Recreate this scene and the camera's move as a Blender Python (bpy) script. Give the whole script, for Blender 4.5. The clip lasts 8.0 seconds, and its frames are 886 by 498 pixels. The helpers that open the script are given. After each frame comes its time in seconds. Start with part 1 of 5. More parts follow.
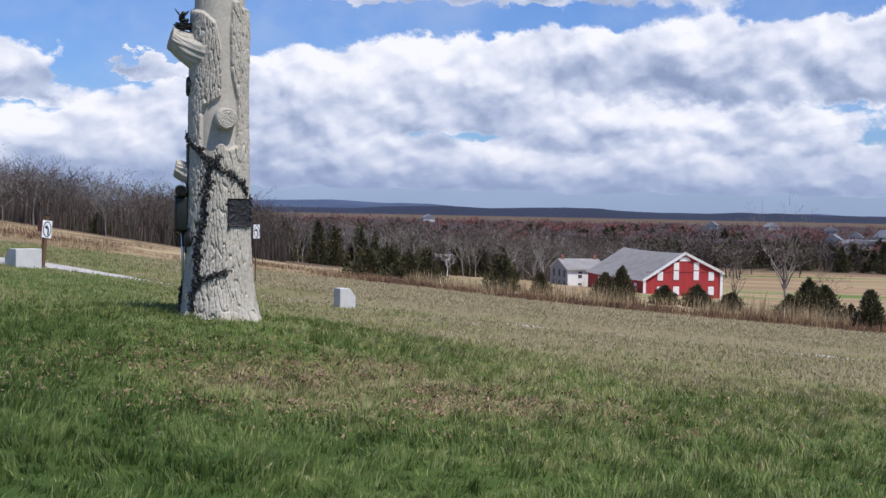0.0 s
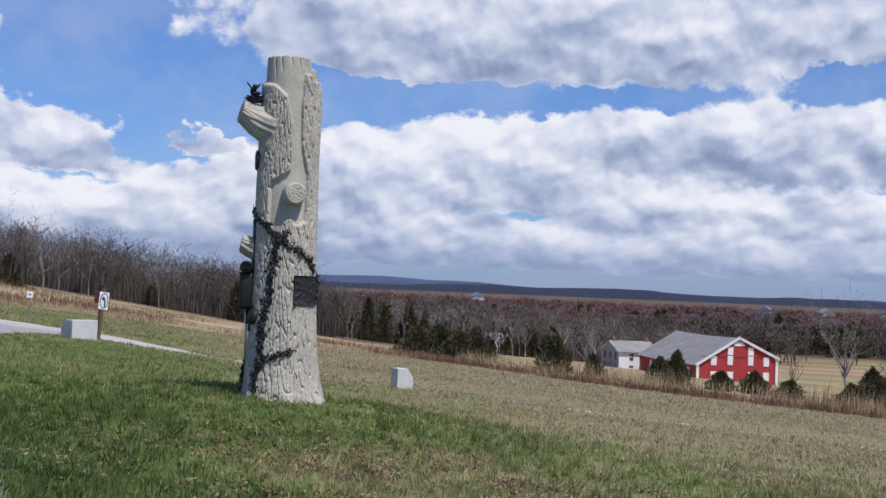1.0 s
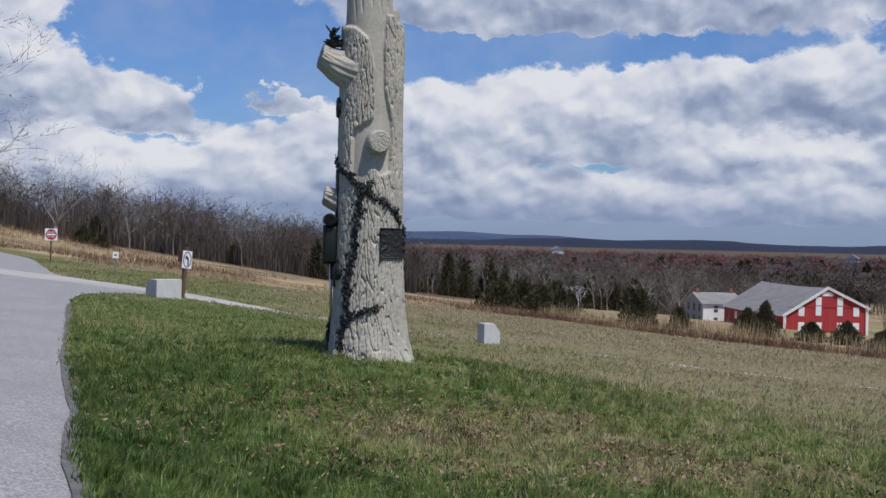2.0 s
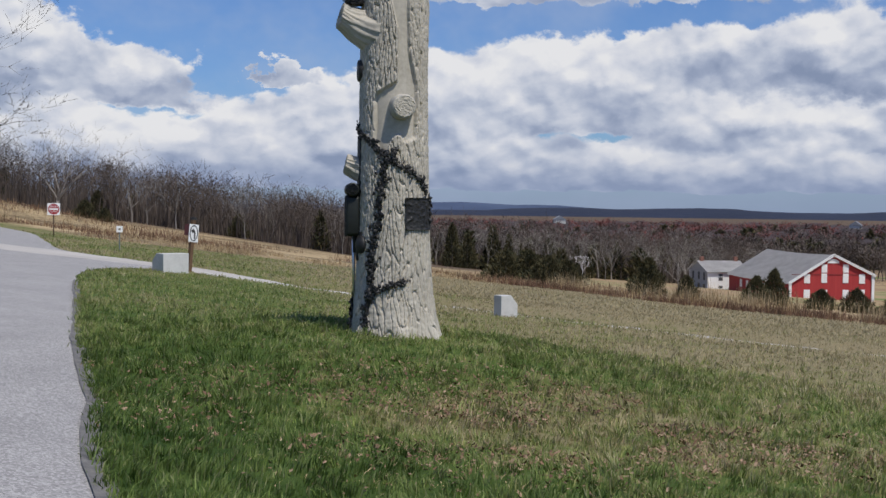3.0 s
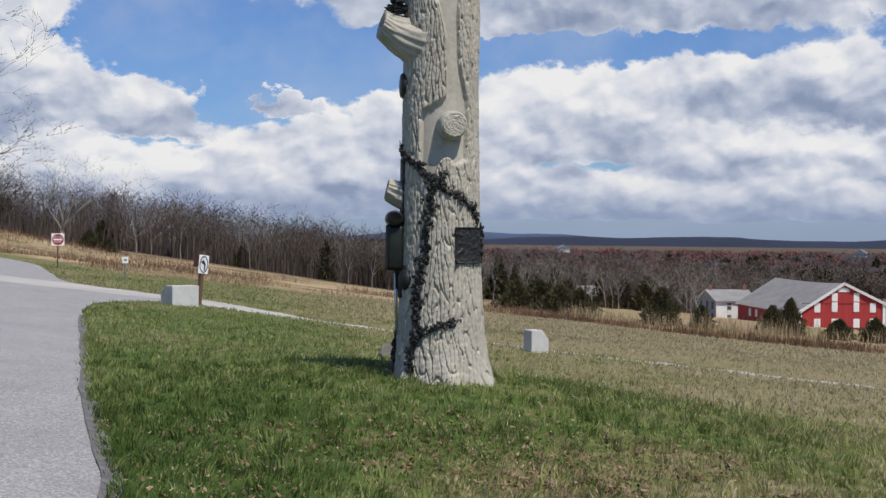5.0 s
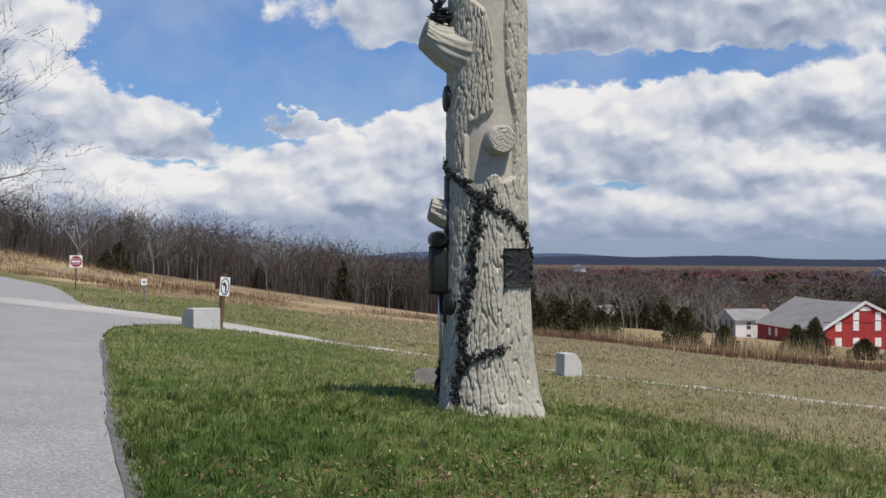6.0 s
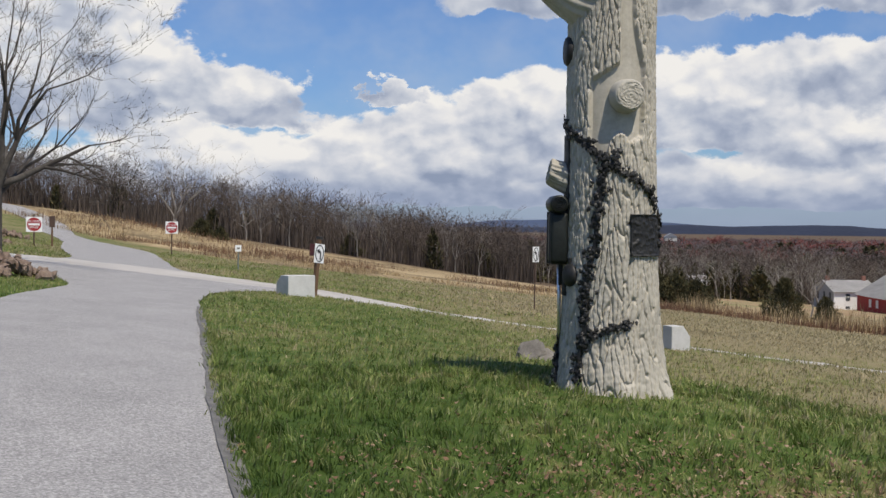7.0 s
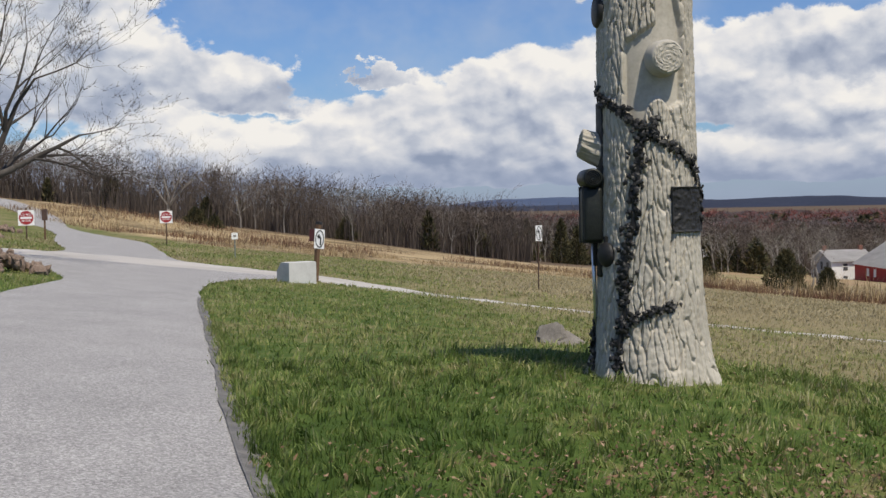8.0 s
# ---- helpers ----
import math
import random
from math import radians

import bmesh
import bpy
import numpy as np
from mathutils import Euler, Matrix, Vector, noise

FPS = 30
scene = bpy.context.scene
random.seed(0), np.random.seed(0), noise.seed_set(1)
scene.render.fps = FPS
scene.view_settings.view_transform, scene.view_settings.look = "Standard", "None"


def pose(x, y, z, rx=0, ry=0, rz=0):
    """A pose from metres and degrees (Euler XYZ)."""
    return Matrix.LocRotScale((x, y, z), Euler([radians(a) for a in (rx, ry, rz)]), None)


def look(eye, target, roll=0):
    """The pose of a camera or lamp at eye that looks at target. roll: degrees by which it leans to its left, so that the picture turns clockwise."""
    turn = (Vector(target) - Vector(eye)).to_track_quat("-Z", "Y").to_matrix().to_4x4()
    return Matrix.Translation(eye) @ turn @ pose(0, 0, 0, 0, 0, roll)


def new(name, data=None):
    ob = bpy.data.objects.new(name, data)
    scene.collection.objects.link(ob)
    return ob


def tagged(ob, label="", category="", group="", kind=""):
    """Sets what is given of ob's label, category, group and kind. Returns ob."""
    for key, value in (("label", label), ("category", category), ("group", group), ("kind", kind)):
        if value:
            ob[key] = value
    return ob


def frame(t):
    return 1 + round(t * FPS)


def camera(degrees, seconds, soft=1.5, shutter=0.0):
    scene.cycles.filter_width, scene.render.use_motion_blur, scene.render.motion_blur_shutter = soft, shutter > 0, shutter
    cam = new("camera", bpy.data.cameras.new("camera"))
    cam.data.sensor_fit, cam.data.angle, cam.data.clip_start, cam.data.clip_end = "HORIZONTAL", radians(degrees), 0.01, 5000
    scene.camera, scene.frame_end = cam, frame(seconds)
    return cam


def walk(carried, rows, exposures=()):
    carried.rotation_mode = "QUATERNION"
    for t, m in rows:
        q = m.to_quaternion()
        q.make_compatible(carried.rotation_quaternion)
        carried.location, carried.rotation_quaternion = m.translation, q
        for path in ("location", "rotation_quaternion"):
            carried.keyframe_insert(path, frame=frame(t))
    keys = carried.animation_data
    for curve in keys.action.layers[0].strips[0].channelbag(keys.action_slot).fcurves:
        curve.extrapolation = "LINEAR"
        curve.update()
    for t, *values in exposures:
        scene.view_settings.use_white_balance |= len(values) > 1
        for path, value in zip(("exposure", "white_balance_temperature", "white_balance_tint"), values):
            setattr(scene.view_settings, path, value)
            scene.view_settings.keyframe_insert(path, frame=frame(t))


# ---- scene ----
cam = camera(43.0, 8.0)
PATH = [
    (0, (0.208, 1.084, 1.695), (0.13, 3.081, 1.624), 1.1),
    (0.5, (0.077, 1.357, 1.702), (-0.034, 3.354, 1.692), 2.5),
    (1, (-0.156, 1.696, 1.731), (-0.325, 3.688, 1.796), 2.3),
    (1.5, (-0.275, 1.978, 1.688), (-0.556, 3.958, 1.687), 2.2),
    (1.7, (-0.317, 2.211, 1.676), (-0.631, 4.186, 1.663), 1.4),
    (2.8, (-0.798, 3.099, 1.666), (-1.062, 5.081, 1.628), 0.8),
    (3, (-0.88, 3.247, 1.653), (-1.187, 5.221, 1.582), 0.7),
    (3.5, (-1.063, 3.64, 1.665), (-1.473, 5.597, 1.636), 0.4),
    (4, (-1.259, 3.994, 1.658), (-1.592, 5.966, 1.619), 1.0),
    (4.5, (-1.485, 4.314, 1.685), (-1.789, 6.29, 1.672), 0.6),
    (4.7, (-1.567, 4.473, 1.663), (-1.885, 6.447, 1.642), 0.6),
    (5.8, (-2.035, 5.209, 1.68), (-2.327, 7.187, 1.686), 0.4),
    (6, (-2.139, 5.367, 1.683), (-2.479, 7.338, 1.699), 0.3),
    (6.5, (-2.372, 5.808, 1.662), (-2.819, 7.758, 1.642), 0.3),
    (7, (-2.591, 6.177, 1.664), (-3.084, 8.115, 1.622), 0.6),
    (7.5, (-2.874, 6.529, 1.684), (-3.354, 8.47, 1.652), -0.5),
    (8, (-3.072, 6.924, 1.651), (-3.555, 8.863, 1.576), -1.1),
]
walk(cam, [(t, look(eye, target, roll)) for t, eye, target, roll in PATH],
     [(0.0, 0.06, 6250, 13), (0.5, 0.08, 6250, 13), (1.0, -0.08, 6200, 13), (1.5, -0.32, 6200, 12), (3.0, -0.24, 6500, 10), (3.5, -0.16, 6550, 10), (6.0, -0.13, 6750, 9), (8.0, -0.08, 7050, 9)])

# ---------------------------------------------------------------- world, sun
SUN_EL, SUN_AZ = radians(59), radians(133)      # azimuth from +y towards +x


def nodes_of(mat_or_world):
    mat_or_world.use_nodes = True
    tree = mat_or_world.node_tree
    tree.nodes.clear()
    return tree


class Net:
    """Short hand for building node trees."""

    def __init__(self, tree):
        self.tree = tree

    def add(self, kind, inputs=None, **props):
        n = self.tree.nodes.new(kind)
        for k, v in props.items():
            setattr(n, k, v)
        for k, v in (inputs or {}).items():
            sock = n.inputs[k]
            if isinstance(v, bpy.types.NodeSocket):
                self.tree.links.new(v, sock)
            else:
                sock.default_value = v
        return n

    def math(self, op, a, b=0.0, c=0.0, clamp=False):
        return self.add("ShaderNodeMath", {0: a, 1: b, 2: c}, operation=op, use_clamp=clamp).outputs[0]

    def vec(self, op, a, b=(0, 0, 0)):
        n = self.add("ShaderNodeVectorMath", {0: a, 1: b}, operation=op)
        return n.outputs[1] if op in ("LENGTH", "DOT_PRODUCT", "DISTANCE") else n.outputs[0]

    def noise(self, vector, scale, detail=4.0, rough=0.55, out=0, distort=0.0):
        return self.add("ShaderNodeTexNoise", {"Vector": vector, "Scale": scale, "Detail": detail, "Roughness": rough,
                                               "Distortion": distort}).outputs[out]

    def ramp(self, fac, stops, interp="LINEAR"):
        n = self.add("ShaderNodeValToRGB", {0: fac})
        n.color_ramp.interpolation = interp
        els = n.color_ramp.elements
        while len(els) < len(stops):
            els.new(0.5)
        for e, (p, col) in zip(els, stops):
            e.position, e.color = p, (*col, 1) if len(col) == 3 else col
        return n.outputs[0]

    def mix(self, fac, a, b, blend="MIX"):
        n = self.add("ShaderNodeMix", data_type="RGBA", blend_type=blend)
        for sock, v in ((n.inputs[0], fac), (n.inputs[6], a), (n.inputs[7], b)):
            if isinstance(v, bpy.types.NodeSocket):
                self.tree.links.new(v, sock)
            else:
                sock.default_value = v if not isinstance(v, tuple) or len(v) == 4 else (*v, 1)
        return n.outputs[2]

    def range(self, v, a, b, c=0.0, d=1.0, smooth=True):
        return self.add("ShaderNodeMapRange", {0: v, 1: a, 2: b, 3: c, 4: d},
                        interpolation_type="SMOOTHSTEP" if smooth else "LINEAR").outputs[0]

    def xyz(self, v):
        return self.add("ShaderNodeSeparateXYZ", {0: v}).outputs

    def join(self, x, y, z=0.0):
        return self.add("ShaderNodeCombineXYZ", {0: x, 1: y, 2: z}).outputs[0]


world = bpy.data.worlds.new("sky")
scene.world = world
w = Net(nodes_of(world))
direction = w.vec("NORMALIZE", w.add("ShaderNodeTexCoord").outputs["Generated"])
dx, dy, dz = w.xyz(direction)
azim = w.math("ARCTAN2", dx, dy)                            # radians from +y to the right
elev = w.math("ARCSINE", dz)
sky = w.add("ShaderNodeTexSky", sky_type="NISHITA", sun_disc=False, sun_elevation=SUN_EL, sun_rotation=SUN_AZ,
            altitude=150.0, air_density=1.1, dust_density=0.6, ozone_density=2.0).outputs[0]
sky = w.mix(1.0, sky, (0.052, 0.076, 0.120), "MULTIPLY")
# cumulus: heaped clouds on grey bases, smaller and flatter towards the horizon
CLOUDS = [  # azimuth, base (degrees), half width, height, tone
    (-4.0, 4.2, 8.0, 4.7, 0.25), (13.0, 5.6, 13.0, 4.6, 0.05), (-4.0, 10.2, 14.5, 6.5, 0.12), (15.0, 11.6, 5.5, 5.0, 0.1),
    (-34.0, 4.6, 7.0, 9.5, 0.22), (-25.0, 5.0, 4.6, 3.2, 0.22), (-24.0, 1.4, 9.5, 3.6, 0.30), (-16.9, 6.1, 1.3, 1.7, 0.0),
    (-11.0, 2.2, 8.0, 4.6, 0.10), (0.0, 1.0, 48.0, 2.4, 0.0), (9.0, 3.0, 9.5, 3.0, 0.28), (-50.0, 5.0, 9.0, 8.0, 0.0), (38.0, 5.0, 12.0, 7.0, 0.0)]
GAPS = [  # azimuth, elevation (degrees), half width, half height, depth
    (-17.0, 9.6, 7.0, 1.7, 0.60), (-19.8, 6.5, 1.6, 1.2, 0.35), (2.0, 9.9, 7.0, 0.6, 0.40), (-22.5, 11.2, 3.0, 2.2, 0.50), (-8.6, 9.0, 2.2, 0.8, 0.30)]
flat = w.join(w.math("MULTIPLY", azim, 6.0), w.math("MULTIPLY", w.math("POWER", w.math("MAXIMUM", w.math("ADD", elev, 0.02), 0.004), 0.78), 6.8), 3.7)
warp = w.xyz(w.noise(flat, 4.0, 5.0, 0.6, out=1))
az_w = w.math("MULTIPLY_ADD", w.math("SUBTRACT", warp[0], 0.5), 0.13, azim)
el_w = w.math("MULTIPLY_ADD", w.math("SUBTRACT", warp[1], 0.5), w.range(elev, 0.0, 0.12, 0.012, 0.055), elev)


def sum_of(terms):
    total = terms[0]
    for term in terms[1:]:
        total = w.math("ADD", total, term)
    return total


def bump4(v, mid, half):
    a = w.math("MULTIPLY", w.math("SUBTRACT", v, radians(mid)), 1 / radians(half))
    a = w.math("MULTIPLY", a, a)
    return a, w.math("EXPONENT", w.math("MULTIPLY", w.math("MULTIPLY", a, a), -1.0))


masses, tones = [], []
for az0, base0, wide, high, tone in CLOUDS:
    t = w.math("MULTIPLY", w.math("SUBTRACT", el_w, radians(base0)), 1 / radians(high))
    g = w.math("MULTIPLY", bump4(az_w, az0, wide)[1], w.math("MULTIPLY", w.range(t, -0.10, 0.10), w.range(t, 0.45, 1.25, 1.0, 0.0)))
    masses.append(g)
    tones.append(w.math("MULTIPLY", g, w.math("ADD", w.math("MINIMUM", t, 1.0), tone)))
mass, tone_sum = sum_of(masses), sum_of(tones)
tone = w.math("DIVIDE", tone_sum, w.math("ADD", mass, 0.08))
holes = sum_of([w.math("MULTIPLY", w.math("EXPONENT", w.math("MULTIPLY", w.math("ADD", bump4(azim, az0, wide)[0], bump4(elev, el0, high)[0]), -1.0)), deep)
                for az0, el0, wide, high, deep in GAPS])


def billow(dx_, dy_):
    p = w.vec("ADD", w.vec("ADD", flat, (dx_, dy_, 0.0)), w.vec("MULTIPLY", w.join(*warp), (0.16, 0.16, 0)))
    heaps = w.add("ShaderNodeTexVoronoi", {"Vector": p, "Scale": 3.6, "Detail": 2.0, "Roughness": 0.45}, feature="SMOOTH_F1", normalize=True).outputs["Distance"]
    return w.math("SUBTRACT", w.math("MULTIPLY", w.noise(p, 2.2, 3.0, 0.5), 1.1), w.math("MULTIPLY", heaps, 1.2))


here, above = billow(0.0, 0.0), billow(0.030, 0.075)
wisps = w.math("SUBTRACT", w.noise(flat, 9.0, 7.0, 0.62, distort=0.3), 0.5)
dense = w.math("ADD", w.math("MINIMUM", mass, 1.20), w.math("MULTIPLY", w.math("SUBTRACT", here, 0.18), 0.85))
dense = w.math("SUBTRACT", w.math("MULTIPLY_ADD", wisps, 0.42, dense), holes)
cover = w.range(dense, 0.38, 0.60)
lit = w.math("MULTIPLY_ADD", tone, 0.78, 0.06)
lit = w.math("MULTIPLY_ADD", w.math("SUBTRACT", here, above), 1.45, lit)
lit = w.math("MULTIPLY_ADD", w.math("SUBTRACT", here, 0.18), 0.60, lit)
lit = w.math("MULTIPLY_ADD", wisps, 0.45, lit)
lit = w.math("ADD", lit, w.range(dense, 0.42, 0.80, 0.16, 0.0), clamp=True)
cloud = w.ramp(lit, [(0.0, (0.27, 0.335, 0.49)), (0.25, (0.40, 0.465, 0.62)), (0.48, (0.57, 0.625, 0.75)), (0.70, (0.745, 0.775, 0.86)), (0.95, (0.91, 0.915, 0.94))])
veil = w.range(w.noise(flat, 1.6, 4.0, 0.6), 0.35, 0.75, 0.05, 0.40)
shown = w.mix(veil, sky, (0.50, 0.58, 0.74))
shown = w.mix(cover, shown, cloud)
haze = w.range(elev, 0.0, 0.065, 1.0, 0.0)
shown = w.mix(w.math("MULTIPLY", haze, 0.70), shown, (0.31, 0.385, 0.57))
below = w.range(elev, -0.02, 0.0, 0.0, 1.0)
shown = w.mix(below, (0.10, 0.10, 0.08), shown)
back = w.add("ShaderNodeBackground", {0: shown, 1: 1.0})
w.tree.links.new(back.outputs[0], w.add("ShaderNodeOutputWorld").inputs[0])

sun_data = bpy.data.lights.new("sun", "SUN")
sun_data.energy, sun_data.angle, sun_data.color = 4.5, radians(0.6), (1.0, 0.955, 0.88)
sun = new("sun", sun_data)
toward = Vector((math.sin(SUN_AZ) * math.cos(SUN_EL), math.cos(SUN_AZ) * math.cos(SUN_EL), math.sin(SUN_EL)))
sun.matrix_world = look(toward * 60, (0, 0, 0))

# ---------------------------------------------------------------- helpers


def vnoise(x, y, seed=0):
    """Smooth value noise on arrays, 0 to 1."""
    x, y = np.asarray(x, float), np.asarray(y, float)
    xi, yi = np.floor(x), np.floor(y)
    u, v = x - xi, y - yi
    u, v = u * u * (3 - 2 * u), v * v * (3 - 2 * v)

    def hashed(a, b):
        s = np.sin(a * 127.1 + b * 311.7 + seed * 74.7) * 43758.5453
        return s - np.floor(s)
    return ((hashed(xi, yi) * (1 - u) + hashed(xi + 1, yi) * u) * (1 - v)
            + (hashed(xi, yi + 1) * (1 - u) + hashed(xi + 1, yi + 1) * u) * v)


def fbm(x, y, seed=0, octaves=4):
    total, amp, norm = 0.0, 1.0, 0.0
    for i in range(octaves):
        total, norm = total + amp * vnoise(x * 2 ** i, y * 2 ** i, seed + i), norm + amp
        amp *= 0.5
    return total / norm


def height(x, y):
    """The lie of the land: a slope that falls away to the right and ahead, a hill to the left, the valley floor."""
    x, y = np.asarray(x, float), np.asarray(y, float)
    d = np.hypot(x, y)
    z = 0.48 - 0.0646 * x - 0.0579 * y
    u = np.logaddexp(0, (-x - 0.16 * y) / 6) * 6
    z = z + 95 * np.tanh(u / 95) * np.minimum(d, 200) / 2500
    # the cross road lies sunken behind a low bank
    yc = np.interp(x, [-60, -17, -12, -6, 0, 8, 30, 60], [60, 43.8, 41.0, 37.2, 34.0, 31.3, 26.2, 17.2])
    off = (y - yc) * 0.84
    side = np.where(off < 0, np.clip((off + 2.0) / 0.75, 0, 1), np.clip((3.6 - off) / 2.4, 0, 1))
    z = z - 0.175 * side * side * (3 - 2 * side) * np.clip((x + 16.5) / 4, 0, 1)
    z = z + 0.06 * (fbm(x * 0.45, y * 0.45, 3, 2) - 0.5) * np.exp(-d / 60)
    z = z + 0.28 * np.exp(-((x + 3.2) ** 2 + (y - 17.2) ** 2) / 14) + 0.17 * np.exp(-((x + 4.6) ** 2 + (y - 19.6) ** 2) / 3.4) - 0.17 * np.exp(-((x + 2.0) ** 2 + (y - 12.6) ** 2) / 9)
    z = z + 1.6 * np.exp(-(((x + 76) / 20) ** 2 + ((y - 117) / 16) ** 2))
    return -17 + 2.5 * np.logaddexp(0, (z + 17) / 2.5)


def ground_at(x, y):
    return float(height(x, y))


def mesh_of(name, verts, faces):
    me = bpy.data.meshes.new(name)
    me.from_pydata([tuple(v) for v in verts], [], faces)
    me.update()
    return me


def tri_mesh(name, verts, tris):
    """A mesh of triangles out of arrays."""
    verts, tris = np.asarray(verts, np.float32), np.asarray(tris, np.int32)
    me = bpy.data.meshes.new(name)
    me.vertices.add(len(verts))
    me.vertices.foreach_set("co", verts.ravel())
    me.loops.add(tris.size)
    me.loops.foreach_set("vertex_index", tris.ravel())
    me.polygons.add(len(tris))
    me.polygons.foreach_set("loop_start", np.arange(0, tris.size, 3, dtype=np.int32))
    me.update(calc_edges=True)
    return me


def smooth(me):
    me.polygons.foreach_set("use_smooth", np.ones(len(me.polygons), bool))
    return me


def put(name, me, material, parent=None, label="", category="", group="", kind="", at=None):
    ob = new(name, me)
    if material and not me.materials:
        me.materials.append(material)
    if parent:
        ob.parent = parent
    if at is not None:
        ob.matrix_basis = at
    return tagged(ob, label, category, group, kind)


def from_bm(name, bm):
    me = bpy.data.meshes.new(name)
    bm.normal_update()
    bm.to_mesh(me)
    bm.free()
    return me


def part(name, bm, material, parent, label="", shade=False):
    me = from_bm(name, bm)
    if shade:
        smooth(me)
    return put(name, me, material, parent, label)


def thing(name, x, y, z, rz, label, category, group=""):
    ob = new(name)
    ob.empty_display_size = 0.2
    ob.matrix_basis = pose(x, y, z, 0, 0, rz)
    return tagged(ob, label, category, group)


def box(sx, sy, sz, m=None, bevel=0.0, bm=None):
    """A box on its base, sides sx, sy, sz, bevelled."""
    one = bmesh.new()
    bmesh.ops.create_cube(one, size=1.0, matrix=Matrix.Translation((0, 0, sz / 2)) @ Matrix.Diagonal((sx, sy, sz, 1)))
    if bevel:
        bmesh.ops.bevel(one, geom=one.edges[:], offset=bevel, segments=2, profile=0.6, affect="EDGES")
    return placed(one, m, bm)


def placed(one, m, bm):
    if m is not None:
        bmesh.ops.transform(one, matrix=m, verts=one.verts)
    if bm is None:
        return one
    me = bpy.data.meshes.new("tmp")
    one.to_mesh(me)
    one.free()
    bm.from_mesh(me)
    bpy.data.meshes.remove(me)
    return bm


def rod(r1, r2, length, m=None, sides=10, bm=None, bevel=0.0):
    """A tapered round bar standing on z = 0."""
    one = bmesh.new()
    bmesh.ops.create_cone(one, cap_ends=True, segments=sides, radius1=r1, radius2=r2, depth=length,
                          matrix=Matrix.Translation((0, 0, length / 2)))
    if bevel:
        rims = [e for e in one.edges if abs(e.verts[0].co.z - e.verts[1].co.z) < 1e-5]
        bmesh.ops.bevel(one, geom=rims, offset=bevel, segments=2, profile=0.5, affect="EDGES")
    return placed(one, m, bm)


def prism(outline, depth, m=None, bevel=0.0, bm=None):
    """A slab with that outline in x and z, from y = 0 to y = depth."""
    one = bmesh.new()
    face = one.faces.new([one.verts.new((x, 0, z)) for x, z in outline])
    out = bmesh.ops.extrude_face_region(one, geom=[face])
    bmesh.ops.translate(one, vec=(0, depth, 0), verts=[v for v in out["geom"] if isinstance(v, bmesh.types.BMVert)])
    bmesh.ops.recalc_face_normals(one, faces=one.faces[:])
    if bevel:
        bmesh.ops.bevel(one, geom=one.edges[:], offset=bevel, segments=2, profile=0.6, affect="EDGES")
    return placed(one, m, bm)


# ---------------------------------------------------------------- materials
def surface(name, colours, scale=3.0, rough=0.8, bump=0.2, bump_scale=20.0, metal=0.0, detail=6.0, stretch=(1, 1, 1),
            by_piece=0.0, fine=0.35, bump_dist=0.01, translucent=0.0):
    """A weathered surface: two scales of colour variation and a fine relief."""
    mat = bpy.data.materials.new(name)
    n = Net(nodes_of(mat))
    where = n.vec("MULTIPLY", n.add("ShaderNodeTexCoord").outputs["Object"], stretch)
    broad = n.noise(where, scale, detail, 0.6)
    small = n.noise(where, scale * 9, 4.0, 0.65)
    fac = n.math("ADD", n.math("MULTIPLY", broad, 1 - fine), n.math("MULTIPLY", small, fine))
    if by_piece:
        rnd = n.add("ShaderNodeNewGeometry").outputs["Random Per Island"]
        fac = n.math("ADD", fac, n.math("MULTIPLY", n.math("SUBTRACT", rnd, 0.5), by_piece))
    k = len(colours)
    col = n.ramp(fac, [(0.28 + 0.44 * i / max(1, k - 1), c) for i, c in enumerate(colours)])
    rgh = n.range(small, 0.3, 0.7, max(0.0, rough - 0.1), min(1.0, rough + 0.1))
    relief = n.noise(where, bump_scale, 6.0, 0.62)
    normal = n.add("ShaderNodeBump", {"Strength": bump, "Distance": bump_dist, "Height": relief}).outputs[0]
    b = n.add("ShaderNodeBsdfPrincipled", {"Base Color": col, "Roughness": rgh, "Metallic": metal, "Normal": normal})
    out = b.outputs[0]
    if translucent:
        t = n.add("ShaderNodeBsdfTranslucent", {0: col})
        out = n.add("ShaderNodeMixShader", {0: translucent, 1: out, 2: t.outputs[0]}).outputs[0]
    n.tree.links.new(out, n.add("ShaderNodeOutputMaterial").inputs[0])
    return mat


